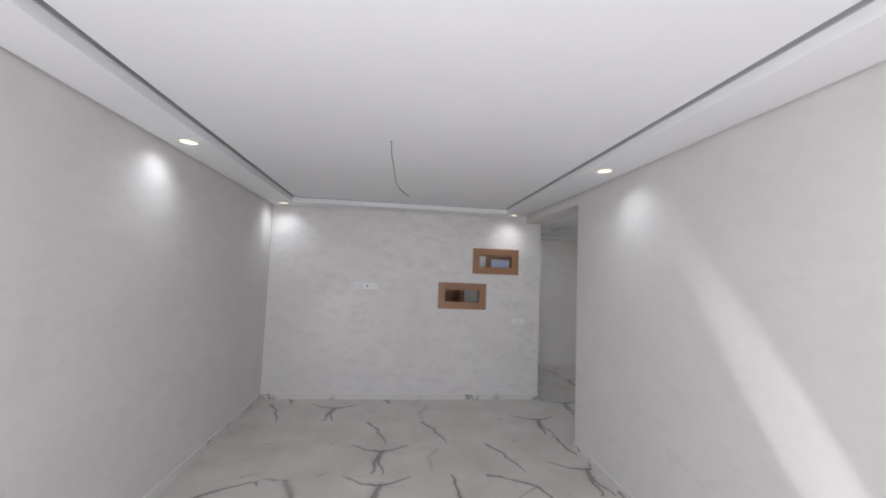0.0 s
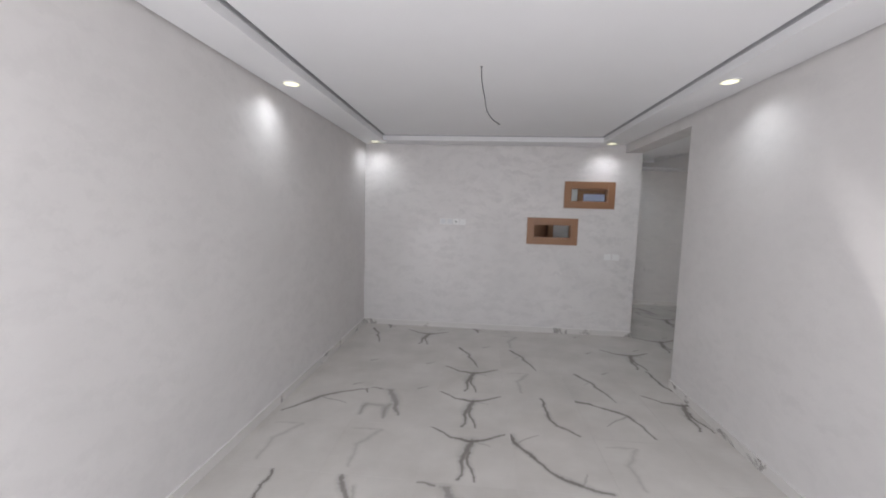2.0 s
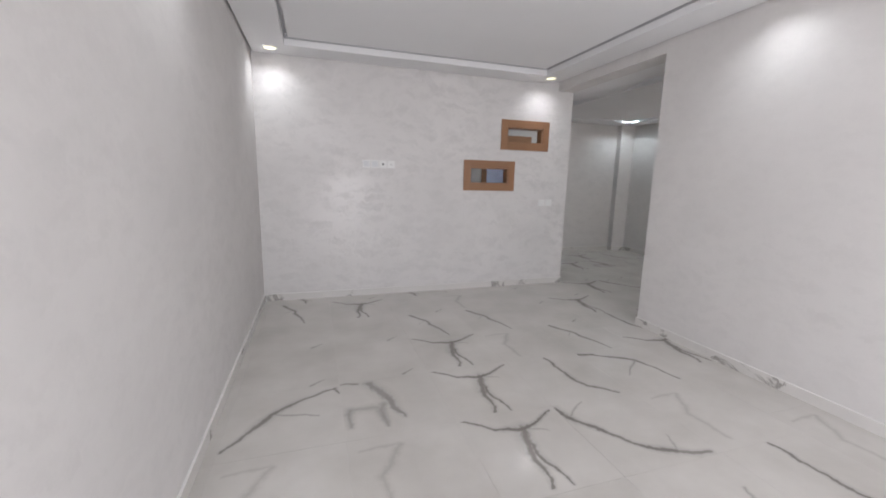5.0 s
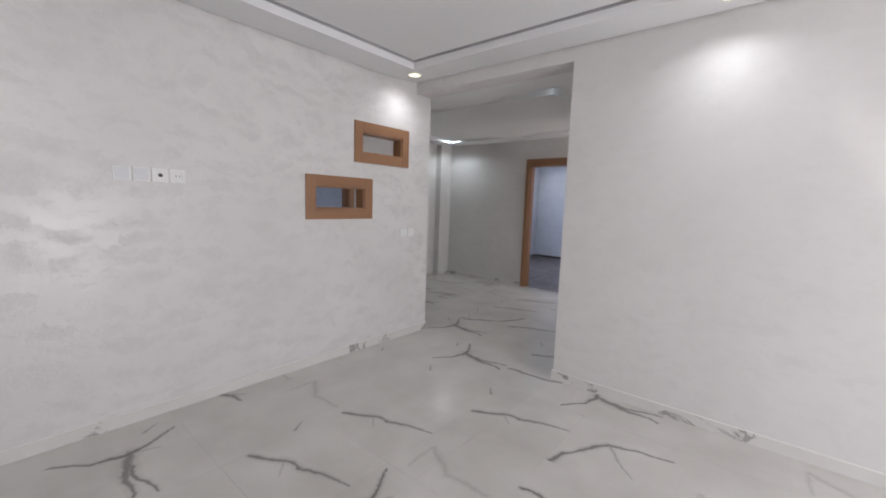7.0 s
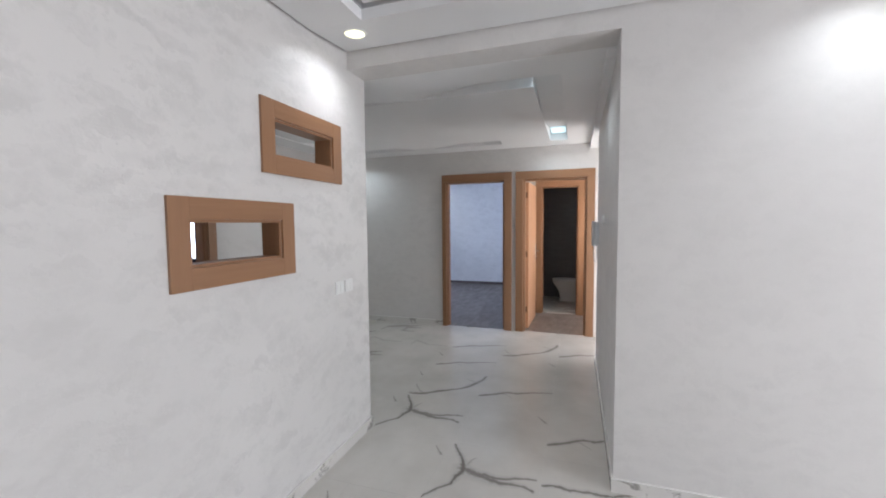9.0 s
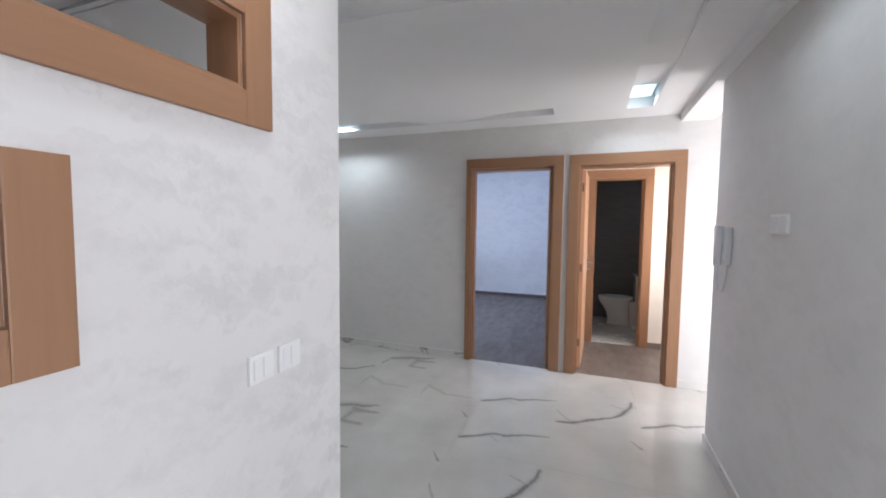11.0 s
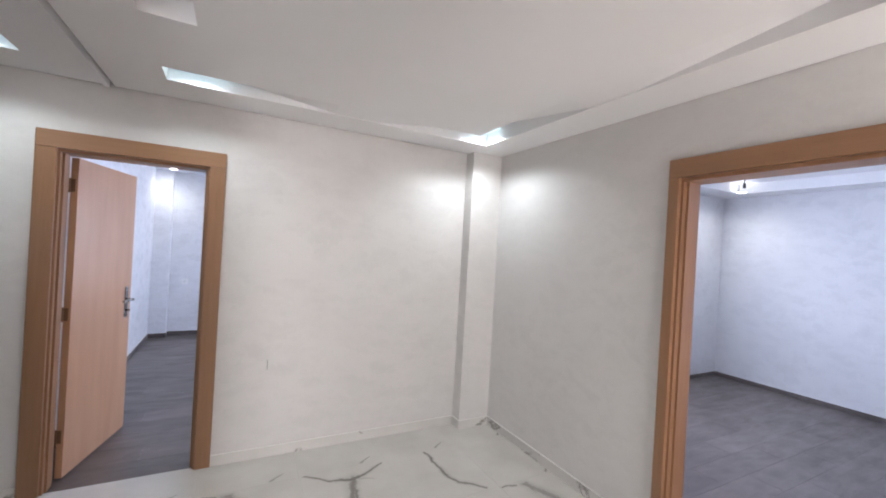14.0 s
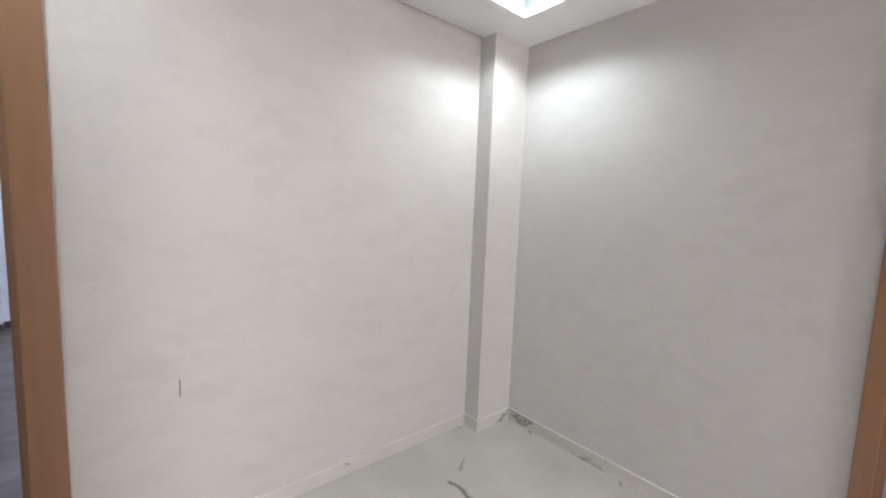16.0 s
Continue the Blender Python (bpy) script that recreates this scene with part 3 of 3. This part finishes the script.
def door(name, m, clear, hinge, angle, wall=0.15, height=DOOR_H, cas=0.095, cas0=None, label="beech-veneered door standing open in its frame", casing_back=True, proud=0.02):
    """A framed door. Local x runs along the wall from 0 to clear, y into the far room (the face is at y = 0). hinge: 0 or 1, the end;
    angle: degrees that the leaf stands open."""
    along = abs(m.to_3x3()[0][0]) > 0.5
    flat = BEECH_X if along else BEECH_Y
    ob = thing(name, label, "door", m, kind="structure")
    t = proud
    cas0 = cas0 or cas
    faces = [(-t, 0.0)] + ([(wall, wall + t)] if casing_back else [])
    for y0, y1 in faces:
        for x0, x1 in ((-cas0, 0.0), (clear, clear + cas)):
            bm = bevelled(boxes((x0, x1, y0, y1, 0, height)), 0.004)
            part("casing_upright", bm, BEECH_V, ob)
        part("casing_head", bevelled(boxes((-cas0, clear + cas, y0, y1, height, height + 0.10)), 0.004), flat, ob)
    for x0, x1 in ((-0.008, 0.012), (clear - 0.012, clear + 0.008)):
        part("jamb", boxes((x0, x1, 0, wall, 0, height)), BEECH_V, ob)
    part("jamb_head", boxes((0.012, clear - 0.012, 0, wall, height - 0.02, height)), flat, ob)
    for x0, x1 in ((0.012, 0.024), (clear - 0.024, clear - 0.012)):
        part("stop", boxes((x0, x1, 0.03, wall - 0.05, 0, height - 0.02)), BEECH_V, ob)
    if angle is None:
        return ob
    w, d = clear - 0.036, 0.04
    px = 0.016 if hinge == 0 else clear - 0.016
    sgn = 1 if hinge == 0 else -1
    bm = boxes((min(0, sgn * w), max(0, sgn * w), -d, 0, 0.008, height - 0.024))
    bevelled(bm, 0.002, 1)
    leaf = part("leaf", bm, LEAF, ob, "pale beech veneer leaf")
    leaf.matrix_local = Matrix.Translation((px, wall + 0.012, 0)) @ Matrix.Rotation(radians(angle * sgn), 4, "Z")
    lever(leaf, sgn * (w - 0.072), -d, 1.03, -1, -sgn)
    lever(leaf, sgn * (w - 0.072), 0, 1.03, 1, -sgn)
    edge = boxes((min(sgn * w, sgn * (w + 0.002)), max(sgn * w, sgn * (w + 0.002)), -0.032, -0.010, 0.93, 1.13))
    part("lock_plate", edge, CHROME, leaf, "nickel lock plate")
    for z in (0.22, 0.98, 1.78):
        bm = bmesh.new()
        disc(bm, 0.008, z, z + 0.09, Matrix.Translation((-sgn * 0.004, 0.004, 0)), 10)
        box(bm, min(0, sgn * 0.002) - 0.001, max(0, sgn * 0.002), -0.026, 0.002, z + 0.005, z + 0.085)
        part("hinge", bm, BRASS, leaf, "dark steel hinge")
    return ob


# local x runs north to south on the east walls: turned so that local y points east
door("door_1", Matrix.Translation((HX, 5.563, 0)) @ Matrix.Rotation(radians(-90), 4, "Z"), 0.823, 1, 89, proud=0.026, cas0=0.057, label="beech door swung open to the dark-floored bedroom")
door("door_2", Matrix.Translation((HX, 4.50, 0)) @ Matrix.Rotation(radians(-90), 4, "Z"), 0.79, 0, 88, proud=0.026, label="beech door swung open to the washroom lobby")
door("door_3", Matrix.Translation((1.745, NY, 0)), 0.76, 0, 77, label="pale beech door half open into the bedroom")
door("door_5", Matrix.Translation((0.395, NY, 0)), 0.76, 0, 0, label="closed beech door in the dim corridor")
door("door_4", Matrix.Translation((5.97, 4.355, 0)) @ Matrix.Rotation(radians(-90), 4, "Z"), 0.55, 0, None, wall=0.12, label="empty beech door frame of the washroom")


# ---- window of the north bedroom ----
def bedroom_window():
    """A two-sash aluminium window in the bedroom's east wall."""
    ob = thing("window_1", "dark aluminium sliding window with bright daylight behind", "window", Matrix.Translation((4.6, 9.46, 0.82)), kind="structure")
    w, h, f = 0.96, 1.31, 0.05
    x0, x1 = 0.02, 0.07
    part("frame_upright", boxes((x0, x1, -w, -w + f, 0, h)), ALU, ob)
    part("frame_upright", boxes((x0, x1, w - f, w, 0, h)), ALU, ob)
    part("frame_rail", boxes((x0, x1, -w + f, w - f, 0, f)), ALU, ob)
    part("frame_rail", boxes((x0, x1, -w + f, w - f, h - f, h)), ALU, ob)
    part("meeting_stile", boxes((x0 + 0.01, x1 - 0.01, -0.03, 0.03, f, h - f)), ALU, ob)
    for a, b in ((-w + f, -0.03), (0.03, w - f)):
        pane = part("pane", boxes((0.042, 0.047, a, b, f, h - f)), GLASS, ob, "clear glass pane")
        pane.visible_shadow = False
    part("sill", bevelled(boxes((-0.03, 0.02, -w - 0.02, w + 0.02, -0.03, 0.0)), 0.004), SKIRT, ob, "pale marble sill")
    return ob


bedroom_window()


# ---- niches ----
def niche(x0, x1, z0, z1):
    """A wooden box frame through the partition, cased on both faces."""
    ob = thing("niche_frame", "beech-wood frame of a see-through wall niche", "niche frame", Matrix.Translation(((x0 + x1) / 2, FARY, z0)), group="niches in the partition")
    cx, w = (x0 + x1) / 2, (x1 - x0) / 2
    c, h, t, d = 0.085, z1 - z0, 0.014, FARB - FARY
    for ya, yb in ((-t, 0.0), (d, d + t)):
        part("casing_side", bevelled(boxes((-w, -w + c, ya, yb, 0, h)), 0.003), BEECH_V, ob)
        part("casing_side", bevelled(boxes((w - c, w, ya, yb, 0, h)), 0.003), BEECH_V, ob)
        part("casing_rail", bevelled(boxes((-w + c, w - c, ya, yb, 0, c)), 0.003), BEECH_X, ob)
        part("casing_rail", bevelled(boxes((-w + c, w - c, ya, yb, h - c, h)), 0.003), BEECH_X, ob)
    i = 0.012
    part("lining", boxes((-w + c, w - c, 0, d, c, c + i)), BEECH_X, ob)
    part("lining", boxes((-w + c, w - c, 0, d, h - c - i, h - c)), BEECH_X, ob)
    part("lining", boxes((-w + c, -w + c + i, 0, d, c + i, h - c - i)), BEECH_V, ob)
    part("lining", boxes((w - c - i, w - c, 0, d, c + i, h - c - i)), BEECH_V, ob)
    return ob


niche(0.974, 1.621, 1.69, 2.04)
niche(0.512, 1.174, 1.20, 1.555)


# ---- lamps ----
def downlight(x, y, z, lens, color, watts, label, group, cone=148, blend=1.0):
    ob = thing("recessed_downlight", label, "ceiling light", Matrix.Translation((x, y, z)), group=group)
    part("trim_ring", ring(bmesh.new(), [(0.066, 0.0), (0.064, -0.006), (0.054, -0.008), (0.052, -0.002), (0.052, 0.0)]), WHITE_PLASTIC, ob, "white trim ring", True)
    bm = bmesh.new()
    disc(bm, 0.052, -0.003, -0.001, None, 32)
    part("lens", bm, lens, ob, "glowing round lens")
    lamp = new("downlight_beam", bpy.data.lights.new("downlight_beam", "SPOT"))
    lamp.data.energy, lamp.data.color, lamp.data.spot_size, lamp.data.spot_blend, lamp.data.shadow_soft_size = watts, color, radians(cone), blend, 0.03
    lamp.matrix_world = look((x, y, z - 0.012), (x, y, 0))
    return ob


for x, y in ((-1.512, 5.0), (1.472, 5.0), (-1.512, 2.68), (1.472, 2.68), (-1.512, 0.36), (1.472, 0.36)):
    downlight(x, y, SOFF + (0.011 if x > 0 else 0), GLOW_WARM, WARM, 12, "round recessed downlight in the dropped border, lit", "living room downlights")
downlight(8.30, 6.95, 2.50, GLOW_ROOM, (0.9, 0.95, 1), 12, "round recessed downlight in the bedroom, lit", "bedroom downlights")
downlight(1.84, 11.2, 2.50, GLOW_ROOM, (0.9, 0.95, 1), 9, "round recessed downlight in the bedroom, lit", "bedroom downlights")


def groove_light(x0, x1, y0, y1, z, watts, corner=None):
    """A flat panel in the roof of a groove's deep end."""
    ob = thing("led_panel", "cool white panel light inside a ceiling groove, lit", "ceiling light", Matrix.Translation(((x0 + x1) / 2, (y0 + y1) / 2, z)), group="groove lights")
    cx, cy = (x1 - x0) / 2, (y1 - y0) / 2
    part("diffuser", boxes((-cx, cx, -cy, cy, -0.004, 0)), GLOW_COOL, ob, "glowing diffuser")
    part("body", boxes((-cx, cx, -cy, cy, 0, 0.012)), WHITE_PLASTIC, ob)
    lamp = new("groove_beam", bpy.data.lights.new("groove_beam", "SPOT"))
    lamp.data.energy, lamp.data.color, lamp.data.spot_size, lamp.data.spot_blend, lamp.data.shadow_soft_size = watts, COOL, radians(152), 0.9, 0.025
    lamp.matrix_world = look(((x0 + x1) / 2, (y0 + y1) / 2, z - 0.03), ((x0 + x1) / 2, (y0 + y1) / 2, 0))
    return ob


groove_light(4.27, 4.46, 6.805, 6.995, HALL + 0.10, 15.5)
groove_light(2.31, 2.60, 6.82, 6.98, HALL + 0.085, 8)
groove_light(4.16, 4.445, 3.96, 4.12, HALL + 0.085, 11.5)
groove_light(2.31, 2.47, 3.96, 4.12, HALL + 0.10, 7)
groove_light(1.38, 1.66, 6.84, 7.00, HALL + 0.085, 9)


# ---- switches, sockets, intercom ----
def plate(name, label, category, m, w, h, gangs, group=""):
    """A wall plate in local x and z, its face towards -y."""
    ob = thing(name, label, category, m, group=group)
    part("surround", bevelled(boxes((-w / 2, w / 2, -0.010, 0, -h / 2, h / 2)), 0.004), WHITE_PLASTIC, ob)
    gw = w / len(gangs)
    for i, g in enumerate(gangs):
        cx = -w / 2 + gw * (i + 0.5)
        if g == "rocker":
            for s in (-1, 1):
                part("rocker", bevelled(boxes((cx + s * gw * 0.19 - gw * 0.17, cx + s * gw * 0.19 + gw * 0.17, -0.014, -0.010, -h * 0.36, h * 0.36)), 0.0015, 1), WHITE_PLASTIC, ob)
        elif g == "blank":
            part("cover", bevelled(boxes((cx - gw * 0.4, cx + gw * 0.4, -0.013, -0.010, -h * 0.38, h * 0.38)), 0.0015, 1), CLEAR_PLASTIC, ob)
        elif g == "round":
            bm = bmesh.new()
            disc(bm, 0.011, 0.0, 0.006, Matrix.Translation((cx, -0.010, 0)) @ Matrix.Rotation(radians(90), 4, "X"), 20)
            part("aerial_socket", bm, DARK_PLASTIC, ob, "dark aerial socket")
        else:
            r = min(gw, h) * 0.36
            bm = ring(bmesh.new(), [(r, 0), (r, 0.004), (r - 0.003, 0.005), (r - 0.004, 0.001)], 24)
            part("socket_ring", rotated(bm, Matrix.Translation((cx, -0.010, 0)) @ Matrix.Rotation(radians(90), 4, "X")), WHITE_PLASTIC, ob, "", True)
            for s in (-1, 1):
                hole = bmesh.new()
                disc(hole, 0.0035, 0, 0.001, Matrix.Translation((cx + s * 0.0095, -0.0102, 0)) @ Matrix.Rotation(radians(90), 4, "X"), 10)
                part("pin_hole", hole, DARK_PLASTIC, ob)
    return ob


FACE_S, FACE_N, FACE_W = Matrix(), Matrix.Rotation(radians(180), 4, "Z"), Matrix.Rotation(radians(-90), 4, "Z")
for x, g in ((-0.615, "blank"), (-0.525, "blank"), (-0.435, "round"), (-0.345, "socket")):
    plate("wall_socket", "white wall socket plate on the stucco", "socket", Matrix.Translation((x, FARY, 1.47)), 0.082, 0.082, [g], "television sockets")
for x in (1.575, 1.68):
    plate("light_switch", "white double light switch by the opening", "switch", Matrix.Translation((x, FARY, 1.06)), 0.085, 0.078, ["rocker"], "switches by the opening")
plate("wall_socket", "pale socket plate beside the intercom", "socket", Matrix.Translation((2.85, JY, 1.465)) @ FACE_N, 0.17, 0.085, ["blank", "blank"])
plate("light_switch", "white switch plate in the washroom lobby", "switch", Matrix.Translation((5.97, 3.60, 1.06)) @ FACE_W, 0.13, 0.08, ["rocker", "socket"])
plate("wall_socket", "white socket plate on the bedroom wall", "socket", Matrix.Translation((2.02, 11.55, 0.83)), 0.085, 0.085, ["socket"])


def intercom(x, z):
    """Door intercom with its handset, on the hall's south wall."""
    ob = thing("intercom", "grey-white door intercom with handset on the wall", "intercom", Matrix.Translation((x, JY, z)) @ FACE_N)
    part("base", bevelled(boxes((-0.045, 0.045, -0.03, 0, -0.11, 0.11)), 0.008), CLEAR_PLASTIC, ob)
    hand = bevelled(boxes((-0.072, -0.022, -0.062, -0.03, -0.12, 0.12)), 0.010, 3)
    part("handset", hand, CLEAR_PLASTIC, ob, "grey handset", True)
    part("button", bevelled(boxes((0.005, 0.035, -0.034, -0.03, -0.08, -0.05)), 0.001, 1), WHITE_PLASTIC, ob)
    cu = bpy.data.curves.new("cord", "CURVE")
    cu.dimensions, cu.bevel_depth = "3D", 0.004
    sp = cu.splines.new("BEZIER")
    pts = [(-0.045, -0.04, -0.12), (-0.05, -0.04, -0.22), (-0.01, -0.03, -0.27), (0.02, -0.02, -0.20), (0.015, -0.015, -0.11)]
    sp.bezier_points.add(len(pts) - 1)
    for b, p in zip(sp.bezier_points, pts):
        b.co, b.handle_left_type, b.handle_right_type = p, "AUTO", "AUTO"
    tmp = new("cord_curve", cu)
    me = bpy.data.meshes.new_from_object(tmp)
    bpy.data.objects.remove(tmp)
    me.materials.clear()
    me.materials.append(CLEAR_PLASTIC)
    c = new("cord", me)
    c.parent = ob
    return ob


intercom(3.50, 1.34)


def tube(name, pts, radius, material, parent):
    cu = bpy.data.curves.new(name, "CURVE")
    cu.dimensions, cu.bevel_depth, cu.bevel_resolution, cu.use_fill_caps = "3D", radius, 2, True
    sp = cu.splines.new("BEZIER")
    sp.bezier_points.add(len(pts) - 1)
    for b, p in zip(sp.bezier_points, pts):
        b.co, b.handle_left_type, b.handle_right_type = p, "AUTO", "AUTO"
    tmp = new(name + "_curve", cu)
    me = bpy.data.meshes.new_from_object(tmp)
    bpy.data.objects.remove(tmp)
    me.materials.clear()
    me.materials.append(material)
    ob = new(name, me)
    ob.parent = parent
    return ob


wire = thing("hanging_cable", "thin dark cable hanging from the bare ceiling outlet", "cable", Matrix.Translation((-0.15, 2.54, TRAY)))
tube("cable", [(0, 0, 0.005), (0.008, 0.002, -0.10), (0.030, 0, -0.20), (0.045, -0.01, -0.28), (0.075, -0.02, -0.33), (0.135, -0.02, -0.375)], 0.0026, RUBBER, wire)
bmr = bmesh.new()
disc(bmr, 0.008, -0.002, 0.004, None, 12)
part("outlet_hole", bmr, DARK_PLASTIC, wire)
pend = thing("hanging_cable", "short dark cable hanging from the bedroom ceiling", "cable", Matrix.Translation((7.3, 6.45, 2.62)))
tube("cable", [(0, 0, 0.005), (0.004, 0, -0.10), (-0.004, 0, -0.2)], 0.004, RUBBER, pend)
bmr = bmesh.new()
disc(bmr, 0.014, -0.25, -0.2, None, 12)
part("bulb_holder", bmr, DARK_PLASTIC, pend, "dark bulb holder")

mark = thing("pencil_mark", "short dark upright pencil stroke on the stucco", "mark", Matrix.Translation((2.925, NY, 0.66)))
part("stroke", boxes((-0.002, 0.002, -0.0012, 0, -0.035, 0.035)), PENCIL, mark)
part("box_cover", bevelled(boxes((0.006, 0.07, -0.0025, 0, -0.03, 0.035)), 0.001, 1), WALL, mark)


# ---- toilet ----
def toilet(x, y):
    ob = thing("toilet", "white ceramic toilet with a low cistern", "toilet", Matrix.Translation((x, y, 0.012)) @ Matrix.Scale(0.88, 4))
    bm = bmesh.new()
    levels = [(0.0, 0.11, 0.20, 0.02), (0.06, 0.10, 0.18, 0.02), (0.20, 0.11, 0.19, 0.04), (0.32, 0.155, 0.24, 0.07), (0.40, 0.18, 0.265, 0.09), (0.425, 0.178, 0.262, 0.09)]
    last = None
    for z, rx, ry, oy in levels:
        now = [bm.verts.new((rx * math.cos(a), oy + ry * math.sin(a) * (1 if math.sin(a) > 0 else 0.85), z)) for a in [2 * math.pi * i / 28 for i in range(28)]]
        if last:
            for i in range(28):
                bm.faces.new((last[i], last[(i + 1) % 28], now[(i + 1) % 28], now[i]))
        else:
            bm.faces.new(now[::-1])
        last = now
    bm.faces.new(last)
    part("bowl", bm, CERAMIC, ob, "", True)
    lid = bmesh.new()
    disc(lid, 1.0, 0, 1.0, None, 28)
    bmesh.ops.transform(lid, matrix=Matrix.Translation((0, 0.09, 0.427)) @ Matrix.Diagonal((0.182, 0.265, 0.035, 1)), verts=lid.verts[:])
    part("seat", lid, WHITE_PLASTIC, ob, "white plastic seat and lid", True)
    part("cistern", bevelled(boxes((-0.19, 0.19, -0.36, -0.19, 0.40, 0.80)), 0.02, 3), CERAMIC, ob, "", True)
    part("cistern_lid", bevelled(boxes((-0.20, 0.20, -0.37, -0.18, 0.80, 0.835)), 0.01, 2), CERAMIC, ob)
    part("pedestal_back", bevelled(boxes((-0.10, 0.10, -0.30, -0.12, 0, 0.40)), 0.02, 2), CERAMIC, ob)
    return ob


toilet(7.08, 3.93)

# ---- floor pieces ----
PITCH, JX, JYY, HALL_SHIFT = 0.596, 0.15, 1.44, 0.18


def tile_mesh(kind, x0, x1, y0, y1):
    """One marble tile, cut to a fraction of its face."""
    g = 0.0005
    bm = bmesh.new()
    box(bm, x0 * PITCH + g, x1 * PITCH - g, y0 * PITCH + g, y1 * PITCH - g, -0.01, 0.0)
    bmesh.ops.recalc_face_normals(bm, faces=bm.faces[:])
    uv = bm.loops.layers.uv.new("face")
    for f in bm.faces:
        for l in f.loops:
            a, b = min(max(l.vert.co.x / PITCH, 0.002), 0.998), min(max(l.vert.co.y / PITCH, 0.002), 0.998)
            l[uv].uv = (kind + min(max(a, 0.002), 0.998), b)
    me = bpy.data.meshes.new("tile")
    bm.to_mesh(me)
    bm.free()
    me.materials.append(MARBLE)
    return me


# kinds of print, row by row, for columns -4 to 1
LAYOUT = {
    -1: "7 4 4 0 10 4", 0: "7 3 6 2 10 3", 1: "7 4 4 0 1 4", 2: "7 5 2 0 3 9", 3: "7 7 7 0 4 8", 4: "7 7 7 8 8 7", 5: "7 8 0 7 4 7", 6: "7 6 7 6 4 7",
}
TILES = {}


def lay(i, oy, kind, xa, xb, ya, yb):
    ox = JX + i * PITCH
    cut = (max(0.0, (xa - ox) / PITCH), min(1.0, (xb - ox) / PITCH), max(0.0, (ya - oy) / PITCH), min(1.0, (yb - oy) / PITCH))
    if cut[1] - cut[0] < 0.01 or cut[3] - cut[2] < 0.01:
        return
    key = (kind, *[round(c, 3) for c in cut])
    if key not in TILES:
        TILES[key] = tile_mesh(kind, *cut)
    ob = new("tile", TILES[key])
    ob.location = (ox, oy, 0)
    ob.parent = floor_marble


HALL_KINDS = {(2, 4): 0, (3, 5): 0, (4, 5): 1, (4, 4): 8, (5, 5): 8, (6, 4): 1, (6, 5): 8, (4, 7): 0, (5, 8): 0, (3, 8): 9, (4, 8): 2, (5, 7): 2, (6, 8): 3, (6, 3): 8, (7, 7): 2, (3, 3): 8, (2, 3): 3, (2, 2): 0, (2, 1): 7, (2, 0): 4, (6, 7): 4, (6, 6): 4}
for j in range(-6, 11):
    for i in range(-4, 8):
        east = i >= 2
        oy = JYY + j * PITCH + (HALL_SHIFT if east else 0)
        row = LAYOUT.get(j, "7 4 7 7 6 7").split()
        kind = HALL_KINDS.get((i, j), 7) if east else int(row[i + 4])
        if JX + i * PITCH < RX:
            lay(i, oy, kind, LX, RX, SOUTH, JY)
        lay(i, oy, kind, LX, HX + 0.02, JY, NY + 0.02)
        if JX + (i + 1) * PITCH > 3.78:
            lay(i, oy, kind, 3.78, HX, 1.5, JY)


def planks(parent, material, x0, x1, y0, y1, length, width, along):
    cache = {}
    rows = int((y1 - y0 if along == "x" else x1 - x0) / width) + 1
    for r in range(rows):
        shift = -length * ((r * 0.37) % 1.0)
        a, lo, hi = shift, 0.0, (x1 - x0 if along == "x" else y1 - y0)
        while a < hi:
            s, e = max(a, lo), min(a + length, hi)
            b0, b1 = r * width, min((r + 1) * width, y1 - y0 if along == "x" else x1 - x0)
            a += length
            if e - s < 0.02 or b1 - b0 < 0.02:
                continue
            key = (round(e - s, 3), round(b1 - b0, 3))
            if key not in cache:
                bm = boxes((0.0007, key[0] - 0.0007, 0.0007, key[1] - 0.0007, -0.01, 0.0) if along == "x" else (0.0007, key[1] - 0.0007, 0.0007, key[0] - 0.0007, -0.01, 0.0))
                cache[key] = mesh(bm, "plank", material)
            ob = new("plank", cache[key])
            ob.location = (x0 + s, y0 + b0, 0) if along == "x" else (x0 + b0, y0 + s, 0)
            ob.parent = parent


planks(floor_east, SLATE, HX + 0.02, 8.80, 4.66, 7.40, 0.9, 0.225, "x")
planks(floor_north, SLATE, 1.60, 4.60, NY + 0.02, 11.55, 0.9, 0.225, "x")
planks(floor_lobby, GREIGE, HX + 0.02, 6.0, 3.0, 4.56, 0.9, 0.225, "y")
